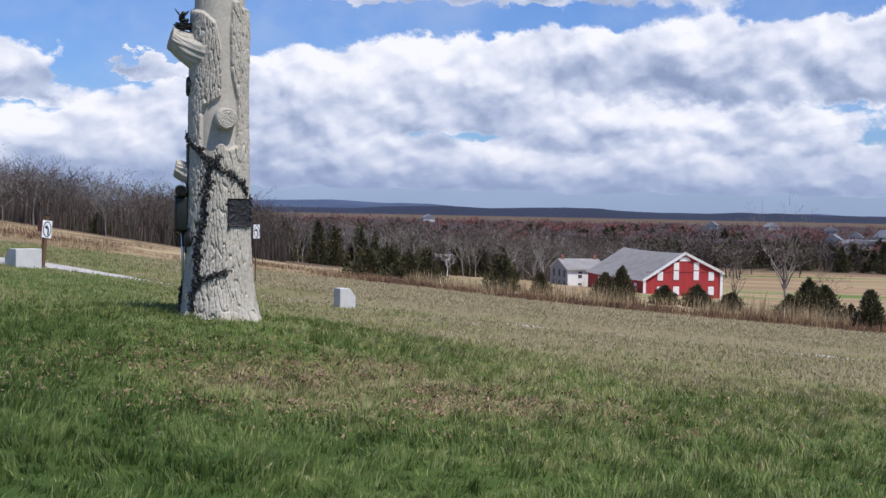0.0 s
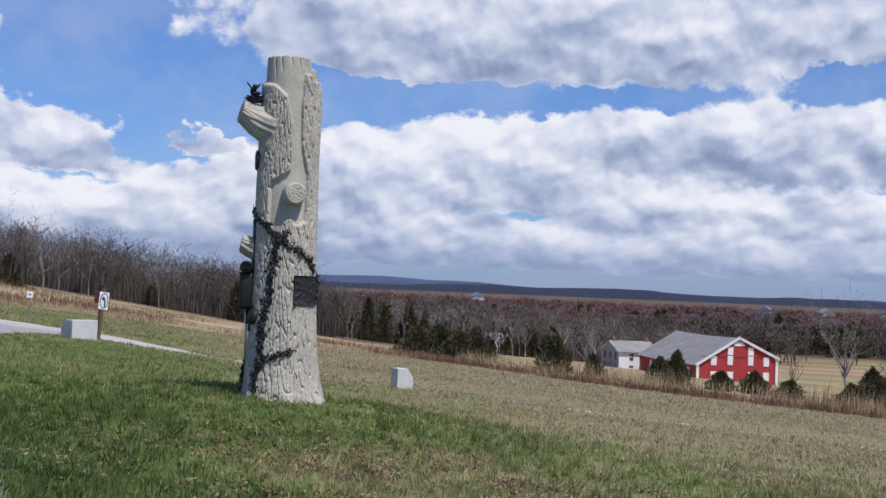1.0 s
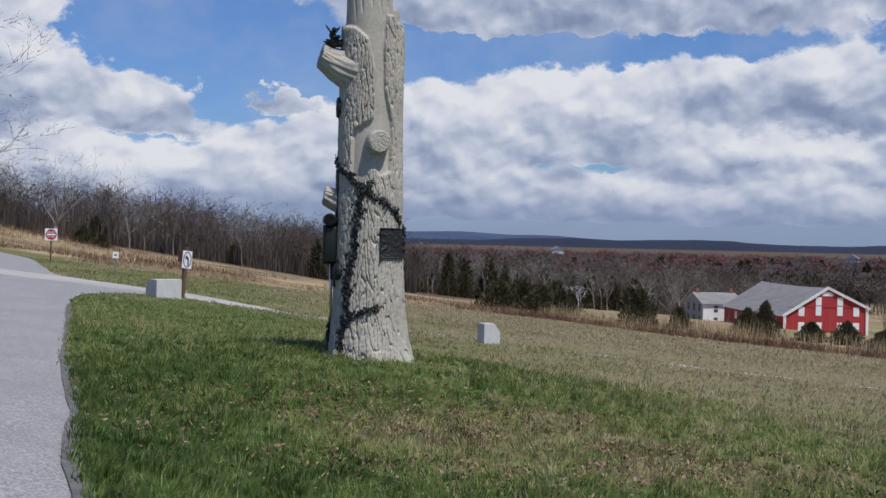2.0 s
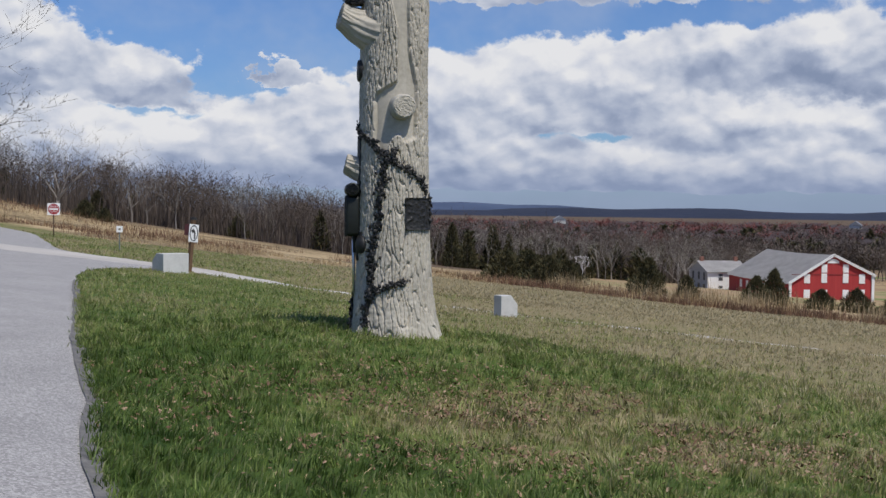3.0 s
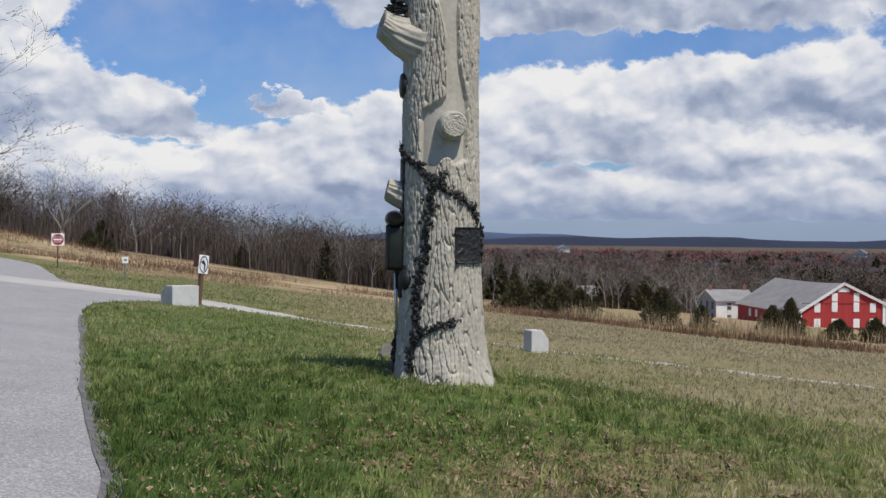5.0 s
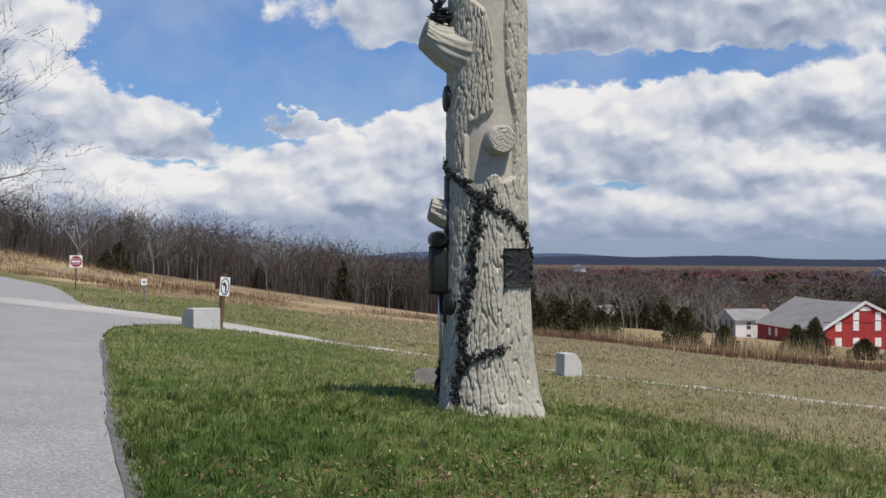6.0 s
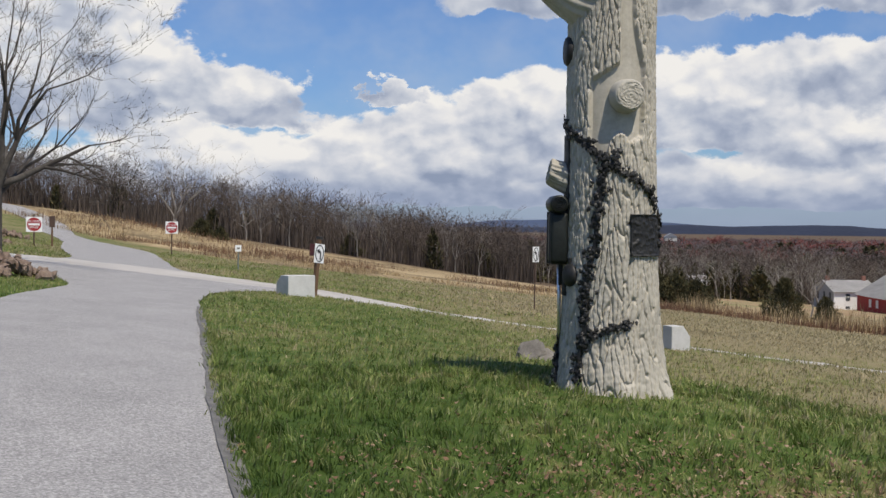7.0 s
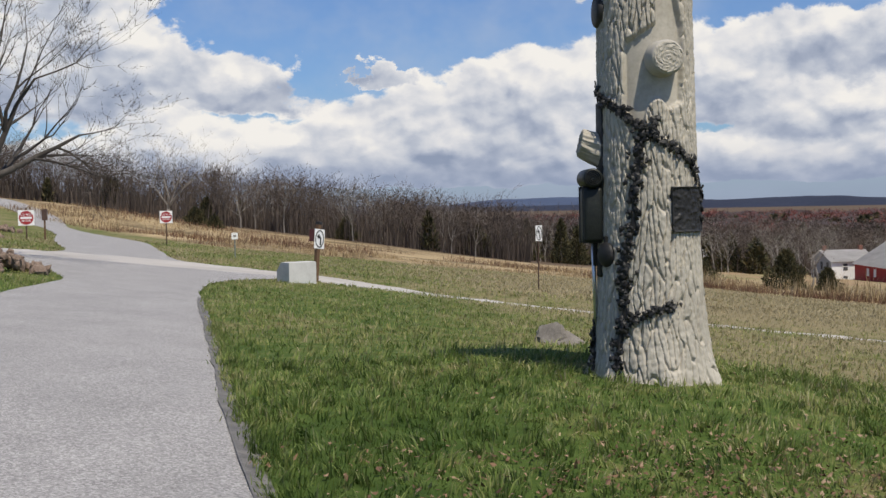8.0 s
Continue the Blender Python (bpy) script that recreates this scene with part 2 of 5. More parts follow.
def turf_colour(n, where, blades=False):
    """Spring turf: green and straw-coloured patches, straw towards the lower field."""
    x, y, _ = n.xyz(where)
    big = n.noise(where, 0.16, 4.0, 0.55)
    mid = n.noise(where, 0.9, 4.0, 0.6)
    tuft = n.noise(where, 3.6, 6.0, 0.72)
    fall = n.math("ADD", n.math("MULTIPLY", x, 0.022), n.math("MULTIPLY", y, 0.0066))      # drier down the slope
    fall = n.math("MAXIMUM", n.math("MINIMUM", fall, 0.22), -0.04)
    dry = n.math("ADD", n.math("ADD", n.math("MULTIPLY", big, 0.50), n.math("MULTIPLY", mid, 0.42)),
                 n.math("ADD", n.math("MULTIPLY", tuft, 0.62), n.math("SUBTRACT", fall, 0.375)))
    far = n.math("ADD", n.range(y, 30, 50, 0.0, 0.10), n.range(y, 8, 26, -0.13, 0.09))
    worn_spot = n.vec("LENGTH", n.vec("MULTIPLY", n.vec("SUBTRACT", where, (-1.3, 13.1, 0)), (0.27, 0.40, 0)))
    far = n.math("ADD", far, n.range(worn_spot, 0.25, 1.05, 0.20, 0.0))
    return n.math("ADD", n.math("MULTIPLY", n.math("SUBTRACT", n.math("ADD", dry, far), 0.5), 1.45), 0.5)


GREEN = [(0.0, (0.035, 0.068, 0.012)), (0.36, (0.085, 0.132, 0.028)), (0.50, (0.160, 0.175, 0.055)), (0.62, (0.225, 0.205, 0.092)),
         (0.78, (0.29, 0.24, 0.135))]

turf = bpy.data.materials.new("turf")
n = Net(nodes_of(turf))
where = n.add("ShaderNodeTexCoord").outputs["Object"]
dry = turf_colour(n, where)
lawn = n.ramp(dry, [(p, tuple(v * 0.80 for v in c)) for p, c in GREEN])
cover_map = n.add("ShaderNodeVertexColor", layer_name="cover")
tall, meadow, floor = n.add("ShaderNodeSeparateColor", {0: cover_map.outputs[0]}).outputs[:3]
patch = n.noise(where, 0.11, 6.0, 0.6)
straw = n.ramp(n.math("ADD", n.math("MULTIPLY", patch, 0.6), n.math("MULTIPLY", n.noise(where, 1.3, 5.0, 0.7), 0.4)),
               [(0.32, (0.085, 0.080, 0.035)), (0.44, (0.17, 0.125, 0.07)), (0.53, (0.36, 0.27, 0.15)), (0.70, (0.52, 0.41, 0.25))])
rows_of_field = n.noise(n.vec("MULTIPLY", where, (0.006, 0.05, 1)), 1.0, 5.0, 0.6)
field = n.ramp(rows_of_field, [(0.38, (0.12, 0.17, 0.045)), (0.44, (0.28, 0.235, 0.12)), (0.52, (0.35, 0.245, 0.14)), (0.60, (0.24, 0.16, 0.095)), (0.68, (0.33, 0.25, 0.14))])
litter = n.ramp(patch, [(0.3, (0.07, 0.05, 0.033)), (0.7, (0.15, 0.105, 0.07))])
col = n.mix(tall, lawn, straw)
col = n.mix(meadow, col, field)
col = n.mix(floor, col, litter)
relief = n.math("ADD", n.math("MULTIPLY", n.noise(where, 14, 5, 0.7), 0.6), n.math("MULTIPLY", n.noise(where, 2.2, 4, 0.6), 0.9))
normal = n.add("ShaderNodeBump", {"Strength": 0.6, "Distance": 0.05, "Height": relief}).outputs[0]
b = n.add("ShaderNodeBsdfPrincipled", {"Base Color": col, "Roughness": 0.95, "Normal": normal, "Specular IOR Level": 0.15})
n.tree.links.new(b.outputs[0], n.add("ShaderNodeOutputMaterial").inputs[0])

blade = bpy.data.materials.new("grass_blades")
n = Net(nodes_of(blade))
where = n.add("ShaderNodeTexCoord").outputs["Object"]
dry = turf_colour(n, where)
rnd = n.add("ShaderNodeNewGeometry").outputs["Random Per Island"]
col = n.ramp(n.math("ADD", dry, n.math("MULTIPLY", n.math("SUBTRACT", rnd, 0.5), 0.40)),
             [(0.0, (0.060, 0.105, 0.018)), (0.36, (0.172, 0.232, 0.058)), (0.50, (0.275, 0.292, 0.098)), (0.62, (0.270, 0.260, 0.106)),
              (0.78, (0.38, 0.32, 0.185))])
# clumps of deeper and paler growth, partly painted self-shadow, and dead pale blades among the living
clumps = n.noise(where, 7.0, 5.0, 0.7)
# light and dark of the tufts is multiplied into the blade colour
col = n.mix(1.0, col, n.ramp(clumps, [(0.32, (0.55, 0.57, 0.55)), (0.50, (0.97, 0.97, 0.97)), (0.66, (1.45, 1.40, 1.35))]), "MULTIPLY")
dead = n.math("MULTIPLY", n.range(n.math("FRACT", n.math("MULTIPLY", rnd, 37.0)), 0.84, 0.90), n.range(dry, 0.25, 0.60, 0.25, 0.9))
col = n.mix(dead, col, (0.46, 0.39, 0.25))
b = n.add("ShaderNodeBsdfPrincipled", {"Base Color": col, "Roughness": 0.6, "Specular IOR Level": 0.3})
t = n.add("ShaderNodeBsdfTranslucent", {0: col})
m = n.add("ShaderNodeMixShader", {0: 0.3, 1: b.outputs[0], 2: t.outputs[0]})
n.tree.links.new(m.outputs[0], n.add("ShaderNodeOutputMaterial").inputs[0])

STRAW = surface("dry_tall_grass", [(0.19, 0.125, 0.06), (0.42, 0.315, 0.17), (0.62, 0.50, 0.31)], 0.25, 0.8, 0.0, by_piece=0.35, translucent=0.25)
LEAF = surface("dead_leaf", [(0.09, 0.045, 0.025), (0.19, 0.105, 0.058), (0.32, 0.22, 0.14)], 0.6, 0.85, 0.0, by_piece=0.5)
BRUSH = surface("brown_weeds", [(0.075, 0.042, 0.025), (0.16, 0.085, 0.05), (0.27, 0.17, 0.09)], 0.25, 0.9, 0.0, by_piece=0.35)


def asphalt():
    """Worn chip-seal: pale stones of two sizes in a darker binder, with broad stains."""
    mat = bpy.data.materials.new("asphalt")
    n = Net(nodes_of(mat))
    where = n.add("ShaderNodeTexCoord").outputs["Object"]
    chips = n.add("ShaderNodeTexVoronoi", {"Vector": where, "Scale": 75.0}, feature="F1")
    grain = n.xyz(chips.outputs["Color"])[0]
    grit = n.noise(where, 95, 4.0, 0.7)
    stain = n.noise(where, 0.8, 5.0, 0.6)
    fac = n.math("ADD", n.math("MULTIPLY", grain, 0.52), n.math("ADD", n.math("MULTIPLY", grit, 0.38), n.math("MULTIPLY", stain, 0.32)))
    col = n.ramp(fac, [(0.30, (0.165, 0.158, 0.153)), (0.55, (0.265, 0.255, 0.246)), (0.72, (0.33, 0.316, 0.305)), (0.92, (0.47, 0.45, 0.435))])
    normal = n.add("ShaderNodeBump", {"Strength": 0.4, "Distance": 0.006, "Height": n.math("SUBTRACT", grit, chips.outputs["Distance"])}).outputs[0]
    b = n.add("ShaderNodeBsdfPrincipled", {"Base Color": col, "Roughness": 0.88, "Normal": normal})
    n.tree.links.new(b.outputs[0], n.add("ShaderNodeOutputMaterial").inputs[0])
    return mat


ASPHALT = asphalt()
PALE_ROAD = surface("pale_asphalt", [(0.29, 0.26, 0.225), (0.43, 0.40, 0.365), (0.54, 0.51, 0.475)], 0.55, 0.9, 0.4, 60, stretch=(0.5, 1.3, 1))
GRAVEL = surface("road_edge_grit", [(0.06, 0.056, 0.055), (0.13, 0.125, 0.12), (0.26, 0.24, 0.215)], 6, 0.95, 0.5, 80)
GRANITE = surface("granite", [(0.28, 0.252, 0.205), (0.42, 0.385, 0.318), (0.53, 0.49, 0.415)], 2.2, 0.85, 0.30, 90, fine=0.5, bump_dist=0.006)
SMOOTH_STONE = surface("dressed_granite", [(0.34, 0.315, 0.268), (0.41, 0.382, 0.328), (0.48, 0.45, 0.39)], 1.5, 0.75, 0.15, 120, fine=0.4, bump_dist=0.004)
MARKER = surface("pale_marker_stone", [(0.42, 0.41, 0.385), (0.53, 0.52, 0.495), (0.62, 0.61, 0.58)], 2.5, 0.8, 0.2, 60)
FIELDSTONE = surface("fieldstone", [(0.085, 0.075, 0.062), (0.18, 0.16, 0.135), (0.33, 0.30, 0.26)], 3.0, 0.9, 0.5, 14, bump_dist=0.03)
RUBBLE = surface("rubble_stone", [(0.06, 0.04, 0.03), (0.15, 0.10, 0.075), (0.27, 0.20, 0.15)], 1.6, 0.9, 0.5, 12, by_piece=0.3, bump_dist=0.03)
BRONZE = surface("dark_bronze", [(0.010, 0.010, 0.010), (0.022, 0.021, 0.020), (0.045, 0.044, 0.040)], 6, 0.58, 0.25, 60, metal=0.25, bump_dist=0.006)
PATINA = surface("greened_bronze", [(0.008, 0.009, 0.008), (0.018, 0.021, 0.018), (0.036, 0.042, 0.034)], 5, 0.5, 0.3, 50, metal=0.4)
STEEL = surface("bright_metal", [(0.55, 0.55, 0.56), (0.68, 0.68, 0.68)], 6, 0.35, 0.05, 60, metal=0.9)
WHITE_SIGN = surface("white_sign_sheet", [(0.74, 0.74, 0.73), (0.82, 0.82, 0.81)], 3, 0.45, 0.02, 30)
RED_SIGN = surface("red_sign_sheet", [(0.27, 0.016, 0.02), (0.36, 0.028, 0.032)], 3, 0.45, 0.02, 30)
BLACK_INK = surface("black_sign_ink", [(0.012, 0.012, 0.012), (0.03, 0.03, 0.03)], 5, 0.5, 0.02, 30)
BROWN_POST = surface("brown_post_wood", [(0.085, 0.045, 0.022), (0.15, 0.085, 0.042)], 3, 0.8, 0.4, 30, stretch=(1, 1, 0.12))
DARK_POST = surface("rusty_post_steel", [(0.06, 0.035, 0.028), (0.12, 0.075, 0.055)], 4, 0.7, 0.3, 40, metal=0.4)
BARN_RED = surface("barn_red_boards", [(0.26, 0.017, 0.020), (0.34, 0.026, 0.026), (0.41, 0.045, 0.040)], 0.7, 0.75, 0.3, 6, stretch=(3, 3, 0.25))
BARN_WHITE = surface("white_trim_paint", [(0.72, 0.71, 0.68), (0.82, 0.81, 0.79)], 1.5, 0.7, 0.1, 20)
ROOF_GREY = surface("weathered_shingle", [(0.36, 0.345, 0.33), (0.48, 0.465, 0.45), (0.60, 0.58, 0.565)], 0.35, 0.9, 0.4, 7, stretch=(1, 1, 3), bump_dist=0.05)
# grey that puts shade into the colour of the white house's gable side
HOUSE_SHADE = surface("shaded_house_white", [(0.30, 0.31, 0.32), (0.38, 0.39, 0.40)], 0.6, 0.8, 0.2, 5, stretch=(0.3, 0.3, 4))
PANE_DARK = surface("dark_window_glass", [(0.06, 0.065, 0.07), (0.12, 0.125, 0.13)], 1, 0.25, 0.0, 5)
CHIMNEY = surface("chimney_brick", [(0.20, 0.085, 0.06), (0.30, 0.15, 0.11)], 1.5, 0.9, 0.3, 8)
BARK_BROWN = surface("bare_bark", [(0.050, 0.038, 0.030), (0.105, 0.085, 0.068), (0.19, 0.165, 0.14)], 0.5, 0.95, 0.4, 10, by_piece=0.22)
BARK_DARK = surface("dark_bark", [(0.022, 0.018, 0.015), (0.055, 0.046, 0.039), (0.14, 0.125, 0.11)], 0.9, 0.95, 0.5, 12)
BARK_PALE = surface("pale_bark", [(0.11, 0.095, 0.078), (0.21, 0.185, 0.16), (0.33, 0.30, 0.26)], 0.8, 0.95, 0.4, 10, by_piece=0.2)
TWIGS = surface("woodland_twigs", [(0.030, 0.022, 0.018), (0.074, 0.055, 0.044), (0.165, 0.130, 0.104)], 0.035, 0.95, 0.0, 10, by_piece=0.30, fine=0.3)
REDBUD = surface("budding_maple_twigs", [(0.085, 0.028, 0.024), (0.17, 0.046, 0.038), (0.24, 0.085, 0.065)], 0.05, 0.95, 0.0, 10, by_piece=0.28)
BLOSSOM = surface("white_blossom", [(0.50, 0.48, 0.46), (0.72, 0.70, 0.68)], 1.0, 0.9, 0.0, 10, by_piece=0.3)
CEDAR = surface("cedar_foliage", [(0.024, 0.027, 0.011), (0.060, 0.058, 0.022), (0.135, 0.108, 0.046)], 0.9, 0.9, 0.0, 10, by_piece=0.45, translucent=0.1)
FAR_WOOD = surface("far_woodland", [(0.018, 0.014, 0.013), (0.040, 0.027, 0.025), (0.095, 0.034, 0.030)], 0.012, 0.95, 0.6, 0.09, fine=0.5, bump_dist=3.0)
# distance haze is mixed into both ridges' base colours as dark and pale blue
FAR_RIDGE = surface("haze_tinted_ridge", [(0.007, 0.011, 0.026), (0.014, 0.021, 0.046)], 0.004, 1.0, 0.2, 0.02, bump_dist=5.0)
PALE_RIDGE = surface("pale_haze_tinted_ridge", [(0.030, 0.048, 0.095), (0.060, 0.085, 0.145)], 0.004, 1.0, 0.2, 0.02, bump_dist=5.0)
TOWN_WALL = surface("pale_town_wall", [(0.42, 0.40, 0.37), (0.62, 0.60, 0.57)], 0.1, 0.9, 0.0, 5)
TOWN_ROOF = surface("grey_town_roof", [(0.16, 0.17, 0.19), (0.26, 0.27, 0.29)], 0.1, 0.9, 0.0, 5)

# ---------------------------------------------------------------- the land
EDGE = [(-120, 124), (-85, 112), (-60, 95), (-46, 86), (-37, 79.5), (-27, 83), (-14, 86), (-4, 80), (2.5, 67), (12, 62), (19.5, 60.5), (40, 55), (75, 44), (140, 20)]


def edge_y(x):
    """Where the mown grass ends and tall dry growth begins."""
    xs, ys = np.array(EDGE).T
    return np.interp(x, xs, ys)


def spline(points, step):
    """A smooth line through points, as an array."""
    p = np.array(points, float)
    p = np.vstack([2 * p[0] - p[1], p, 2 * p[-1] - p[-2]])
    out = []
    for k in range(1, len(p) - 2):
        m = max(2, int(np.linalg.norm(p[k + 1] - p[k]) / step))
        t = np.arange(m)[:, None] / m
        a, b, c, d = p[k - 1], p[k], p[k + 1], p[k + 2]
        out.append(0.5 * (2 * b + (c - a) * t + (2 * a - 5 * b + 4 * c - d) * t ** 2 + (3 * b - a - 3 * c + d) * t ** 3))
    return np.vstack(out + [p[-2:-1]])


def inside(outline, x, y):
    """Which of the points x, y lie within the outline."""
    res = np.zeros(len(x), bool)
    ox, oy = outline[:, 0], outline[:, 1]
    j = len(outline) - 1
    for i in range(len(outline)):
        cross = (oy[i] > y) != (oy[j] > y)
        res ^= cross & (x < (ox[j] - ox[i]) * (y - oy[i]) / (oy[j] - oy[i] + 1e-12) + ox[i])
        j = i
    return res


# the lane that the camera follows, with its mouth into the cross road, and its way on up the hill
right_side = [(9.5, -18), (5.4, -9), (2.75, -4), (0.42, 1), (-1.62, 5), (-3.15, 7.9), (-5.35, 12.2), (-8.0, 17.2), (-12.3, 25.7), (-15.3, 31.8), (-16.6, 35.3),
              (-17.1, 38.5), (-17.0, 41.0), (-17.6, 44.6), (-21, 47.4), (-25.3, 50.3), (-32, 61), (-40, 73.6), (-48.5, 81.5), (-55, 89), (-67, 104.5), (-90, 122)]
left_side = [(-92, 119), (-69, 102), (-57.5, 87.5), (-54.3, 84), (-46, 73), (-38.6, 61.5), (-34.6, 55.8), (-31.3, 51.2), (-29.5, 47.2), (-28.5, 43.5), (-26.8, 40.5),
             (-23.4, 36.9), (-20.5, 33.6), (-18.5, 30.9), (-17.7, 29.0), (-15.9, 24.7), (-12.3, 17.8), (-9.2, 11.2), (-6.0, 4.2), (-3.6, -1.0), (1.0, -10), (5.6, -20)]


def worn(line, amount, seed):
    s = np.arange(len(line))
    push = (fbm(s * 0.11, s * 0 + 3.3, seed) - 0.5) * 2 * amount
    tang = np.gradient(line, axis=0)
    tang /= np.linalg.norm(tang, axis=1)[:, None] + 1e-9
    return line + np.c_[tang[:, 1], -tang[:, 0]] * push[:, None]


lane_right, lane_left = worn(spline(right_side, 0.22), 0.10, 21), worn(spline(left_side, 0.35), 0.09, 22)
lane_outline = np.vstack([lane_right, lane_left])
near_edge = [(-16.8, 41.8), (-12, 39.6), (-9, 37.3), (-3.4, 33.9), (0.2, 32.5), (8, 29.9), (30, 24.8), (60, 15.8)]
far_edge = [(60, 18.6), (30, 27.6), (8, 32.8), (0, 35.6), (-5, 38.2), (-10, 41.2), (-13.8, 44.0), (-17.7, 46.0), (-22, 48.0), (-26, 48.8), (-29.4, 47.2), (-33, 45.0), (-42, 41), (-65, 33)]
near_left = [(-65, 29.5), (-42, 37), (-31, 41.0), (-26.8, 42.2), (-22.5, 42.5)]
cross_outline = np.vstack([worn(spline(near_edge, 0.5), 0.05, 23), worn(spline(far_edge, 0.6), 0.05, 24), worn(spline(near_left, 0.6), 0.05, 25)])


def build_ground():
    cx, cy = -2.0, 8.0
    rings, spokes = 340, 340
    radii = 0.5 * (4700 / 0.5) ** (np.arange(rings) / (rings - 1))
    ang = np.arange(spokes) / spokes * 2 * np.pi
    rr, aa = np.meshgrid(radii, ang, indexing="ij")
    x, y = (cx + rr * np.sin(aa)).ravel(), (cy + rr * np.cos(aa)).ravel()
    z = height(x, y)
    paved = inside(lane_outline, x, y) | inside(cross_outline, x, y)
    z = z - 0.06 * paved
    verts = np.vstack([np.c_[x, y, z], [[cx, cy, ground_at(cx, cy)]]])
    i, j = np.meshgrid(np.arange(rings - 1), np.arange(spokes), indexing="ij")
    a, b = i * spokes + j, i * spokes + (j + 1) % spokes
    c, d = a + spokes, b + spokes
    tris = np.vstack([np.c_[a.ravel(), c.ravel(), d.ravel()], np.c_[a.ravel(), d.ravel(), b.ravel()],
                      np.c_[np.full(spokes, rings * spokes), np.arange(spokes), (np.arange(spokes) + 1) % spokes]])
    tris = tris[:, ::-1]
    me = smooth(tri_mesh("ground", verts, tris))
    px, py = verts[:, 0], verts[:, 1]
    beyond = py - edge_y(px) + 5 * (fbm(px * 0.12, py * 0.12, 9) - 0.5)
    tall_ = np.clip(beyond / 2.0, 0, 1)
    dist = np.hypot(px, py)
    valley = np.clip((py - 128) / 18, 0, 1) * np.clip((px + 28 - 0.06 * (py - 128)) / 12, 0, 1)
    wood = np.clip((dist - 175) / 10, 0, 1) * np.clip((-px - 18) / 12, 0, 1) * (py > 0)
    wood = np.maximum(wood, np.clip((dist - 375) / 20, 0, 1))
    layer = me.color_attributes.new("cover", "FLOAT_COLOR", "POINT")
    layer.data.foreach_set("color", np.c_[tall_, valley, wood, np.ones(len(px))].astype(np.float32).ravel())
    put("ground", me, turf, kind="structure", label="grassy hillside of green and straw-coloured spring turf", category="ground")


build_ground()


def paving(name, outline, lift, step, material, label):
    from mathutils.geometry import delaunay_2d_cdt
    lo, hi = outline.min(0), outline.max(0)
    gx, gy = np.meshgrid(np.arange(lo[0], hi[0], step), np.arange(lo[1], hi[1], step))
    gx, gy = gx.ravel() + 0.1 * step * np.sin(gy.ravel() * 7), gy.ravel()
    keep = inside(outline, gx, gy)
    gx, gy = gx[keep], gy[keep]
    far = np.zeros(len(gx), bool)
    for k in range(0, len(gx), 4000):
        far[k:k + 4000] = np.hypot(gx[k:k + 4000, None] - outline[:, 0], gy[k:k + 4000, None] - outline[:, 1]).min(1) > 0.25 * step
    pts = np.vstack([outline, np.c_[gx[far], gy[far]]])
    k = len(outline)
    vs, _, fs, *_ = delaunay_2d_cdt([Vector(p) for p in pts], [(i, (i + 1) % k) for i in range(k)], [], 1, 1e-4)
    xy = np.array([tuple(v) for v in vs])
    z = height(xy[:, 0], xy[:, 1]) + lift
    rim = np.array([False] * len(xy))
    rim[:k] = True
    z[rim] -= 0.035
    me = mesh_of(name, np.c_[xy, z], [tuple(f) for f in fs])
    return put(name, smooth(me), material, kind="structure", label=label, category="road")


paving("road", lane_outline, 0.035, 0.8, ASPHALT, "narrow grey asphalt lane with crumbling edges")
cross_road = paving("cross_road", cross_outline, 0.047, 0.9, PALE_ROAD, "pale worn asphalt road crossing the lane")


def verge(name, line, side, width, lift, material, label):
    """A ragged strip of grit along a road edge."""
    tang = np.gradient(line, axis=0)
    tang /= np.linalg.norm(tang, axis=1)[:, None] + 1e-9
    nrm = np.c_[tang[:, 1], -tang[:, 0]] * side
    s = np.arange(len(line))
    wid = width * (0.5 + 0.9 * fbm(s * 0.09, s * 0, 31))
    a, b = line - nrm * 0.05, line + nrm * wid[:, None]
    za, zb = height(a[:, 0], a[:, 1]) + lift + 0.006, height(b[:, 0], b[:, 1]) + 0.004
    k = len(line)
    me = mesh_of(name, np.vstack([np.c_[a, za], np.c_[b, zb]]), [(i, i + 1, k + i + 1, k + i) for i in range(k - 1)])
    return put(name, smooth(me), material, kind="structure", label=label, category="road edge")


verge("road_edge", lane_right[:230], 1, 0.085, 0.012, GRAVEL, "crumbled grit along the lane's grass edge")

# ---------------------------------------------------------------- grass


